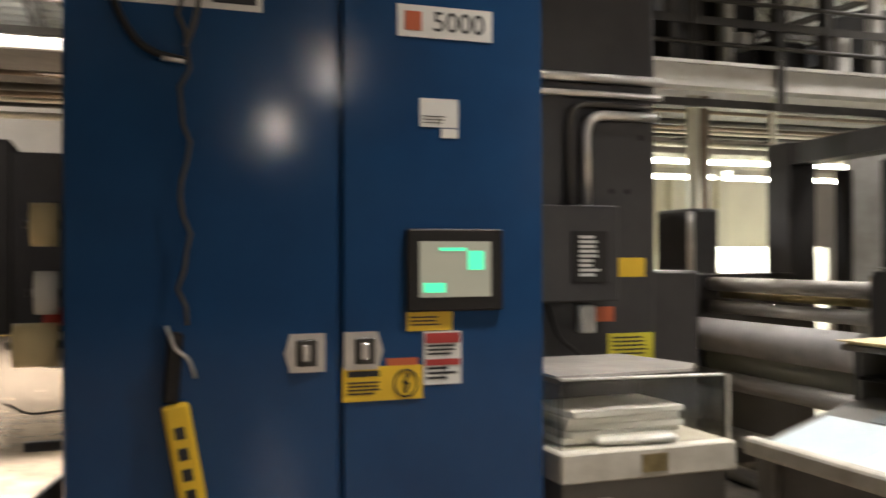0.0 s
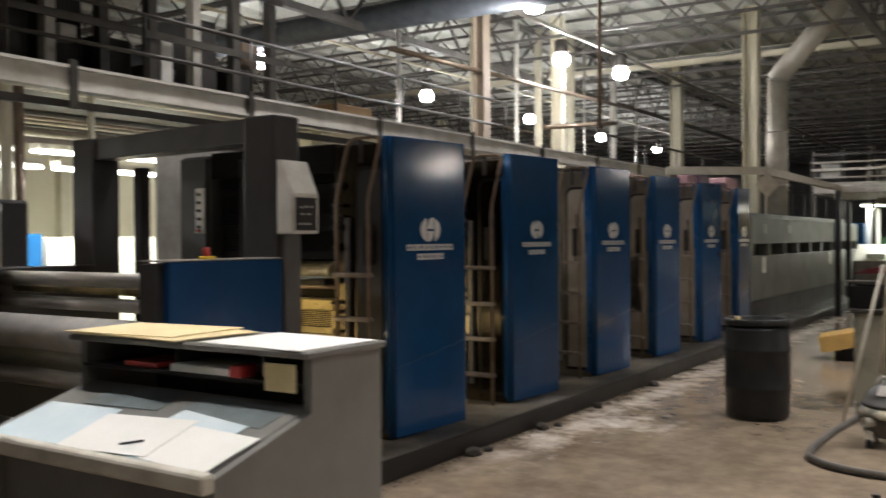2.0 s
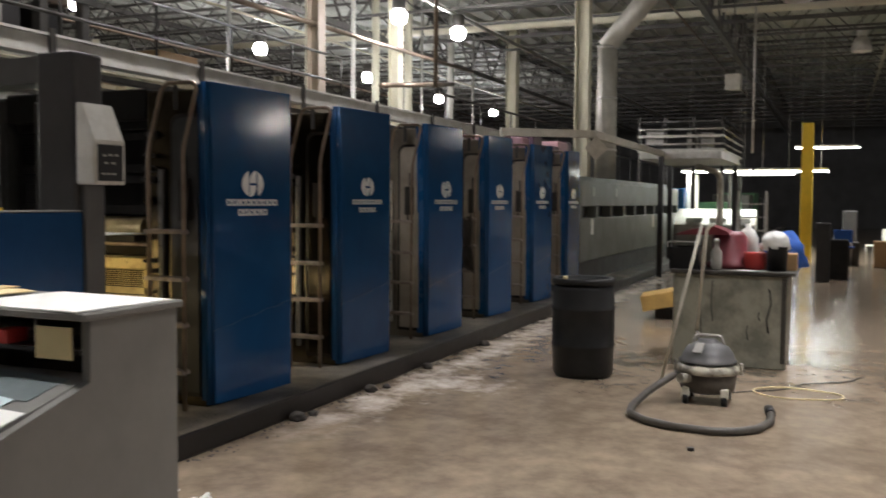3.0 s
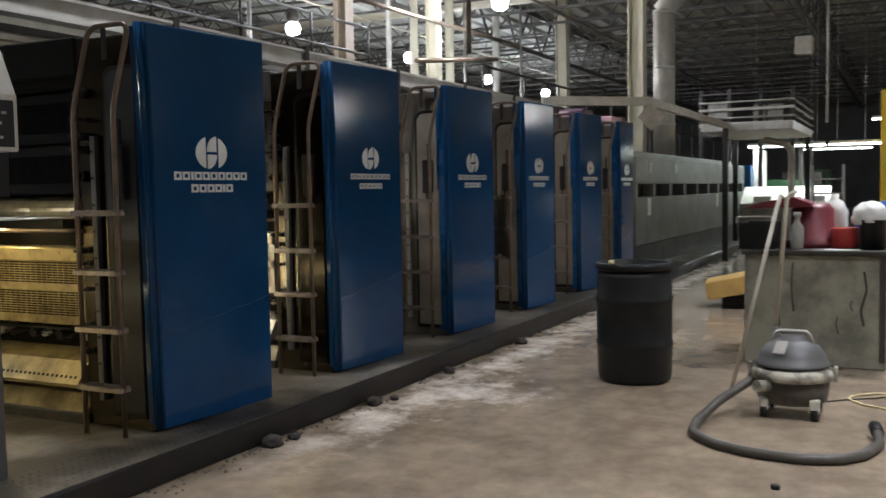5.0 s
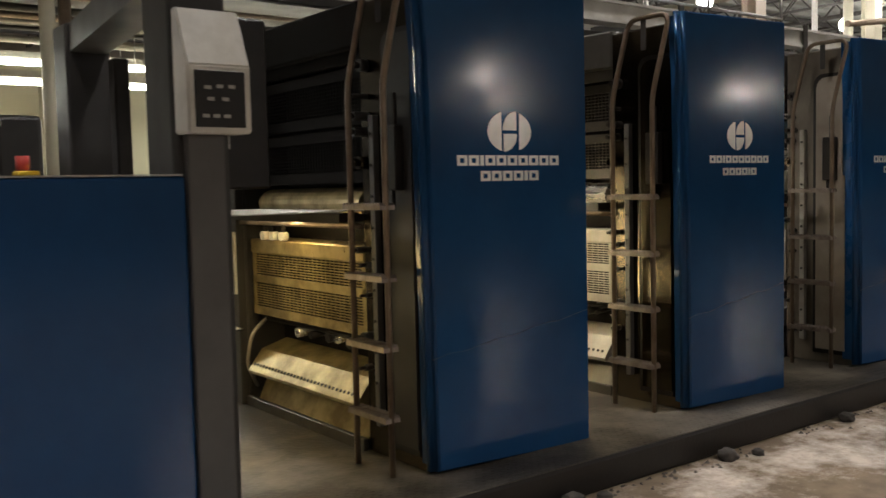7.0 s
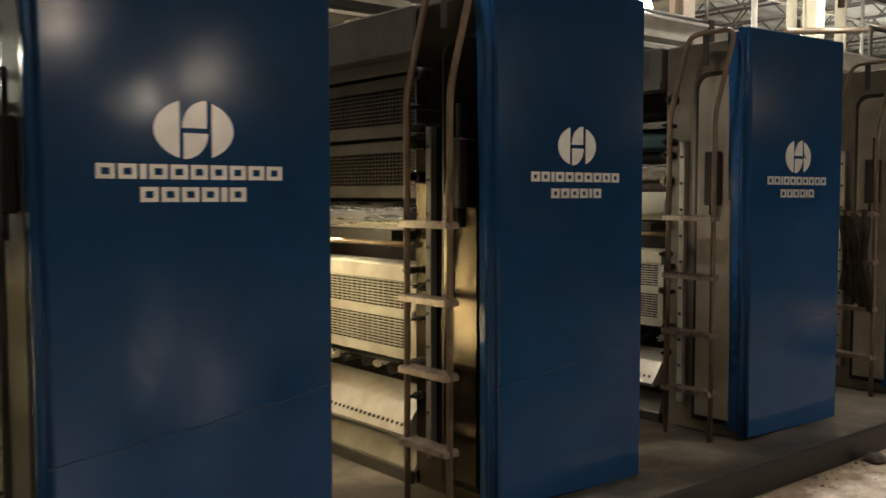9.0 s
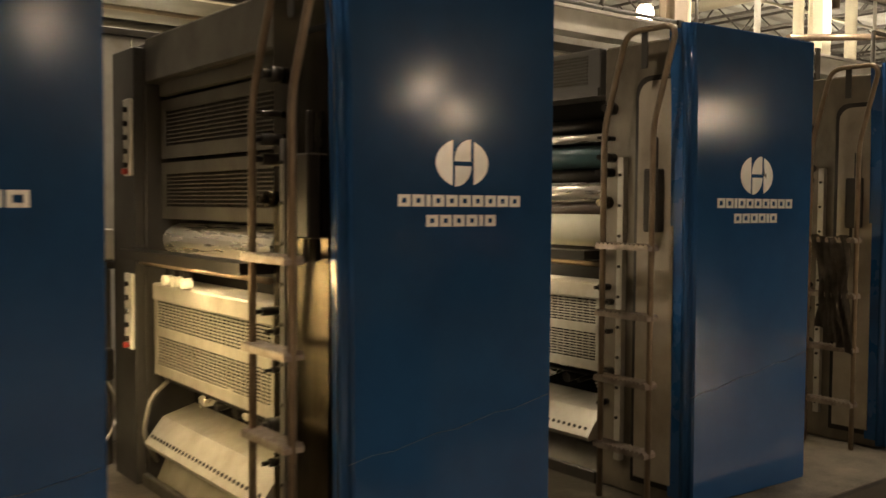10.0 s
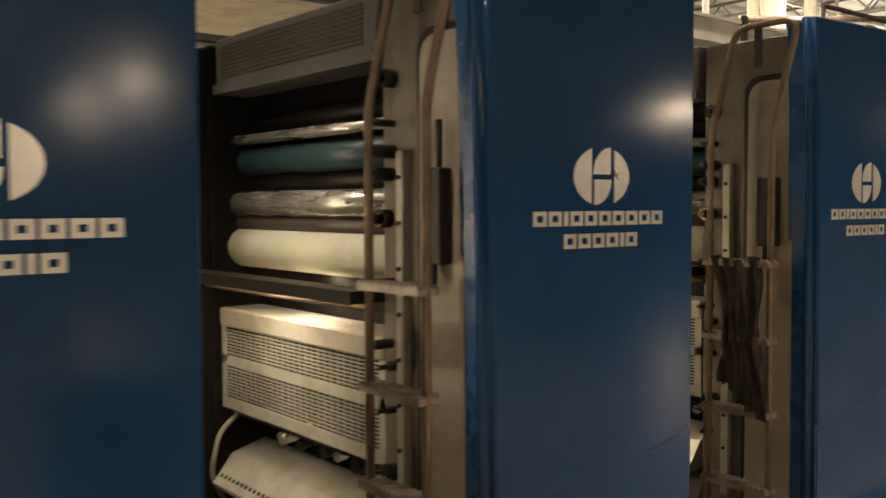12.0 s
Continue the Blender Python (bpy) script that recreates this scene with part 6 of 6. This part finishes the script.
# rag hung on the ladder of the fourth unit
bm = B()
xq = UNIT_X[3][0] - 0.16
cols, rws = 22, 14
vs = []
for j in range(rws + 1):
    z = 1.335 - 0.62 * j / rws
    row = []
    for i in range(cols + 1):
        s = i / cols
        wd = 0.22 * (1 - 0.25 * math.exp(-((j - 7) / 3.0) ** 2))
        row.append(bm.verts.new((xq + 0.013 * math.sin(s * 31 + j * 0.30 + 1.3 * math.sin(j * 0.5)) * (0.4 + j / rws) + 0.012 * math.sin(s * 23 + j) - 0.01 * j / rws, 3.45 + (s - 0.5) * wd - 0.05 * j / rws, z + 0.16 * (s - 0.3) * j / rws + 0.01 * math.sin(s * 9))))
    vs.append(row)
for j in range(rws):
    for i in range(cols):
        bm.faces.new((vs[j][i], vs[j][i + 1], vs[j + 1][i + 1], vs[j + 1][i])).smooth = True
bmesh.ops.solidify(bm, geom=list(bm.faces), thickness=0.006)
solo("shop_rag", bm, RAG, "grey shop rag hung over a ladder tread", "rag")


def grit():
    rnd = random.Random(6)
    bm = B()
    for k in range(420):
        x, y = rnd.uniform(4.6, 14), 2.92 - abs(rnd.gauss(0, 0.06))
        if noise.noise((x * 1.4, 0, 0)) < -0.15:
            continue
        r = rnd.uniform(0.004, 0.016)
        pts = [(x + r * rnd.uniform(0.5, 1.4) * math.cos(a), y + r * rnd.uniform(0.5, 1.4) * math.sin(a)) for a in (0, 1.3, 2.4, 3.6, 5.0)]
        lo = [bm.verts.new((p[0], p[1], 0)) for p in pts]
        top = bm.verts.new((x, y, r * rnd.uniform(0.5, 1.1)))
        for i in range(5):
            bm.faces.new((lo[i], lo[(i + 1) % 5], top))
    solo("floor_debris", bm, mat("dark_debris", (0.05, 0.042, 0.034), (0.12, 0.10, 0.08), 0.8), "dark crumbs and scraps along the press step", "debris", "stuff")


grit()


def step_litter():
    dark = mat("oily_rag", (0.035, 0.030, 0.025), (0.07, 0.06, 0.05), 0.9, 0, 14, 0.2)
    for k, (x, y, r) in enumerate(((5.95, 2.86, 0.055), (6.12, 2.84, 0.035), (7.02, 2.85, 0.05), (7.20, 2.80, 0.03), (8.15, 2.86, 0.045), (9.6, 2.85, 0.05))):
        rumpled((x, y, 0.0), r, dark, "oily_rag", "crumpled oily rag lying against the press step", "rag", 0.7, k + 2)


step_litter()
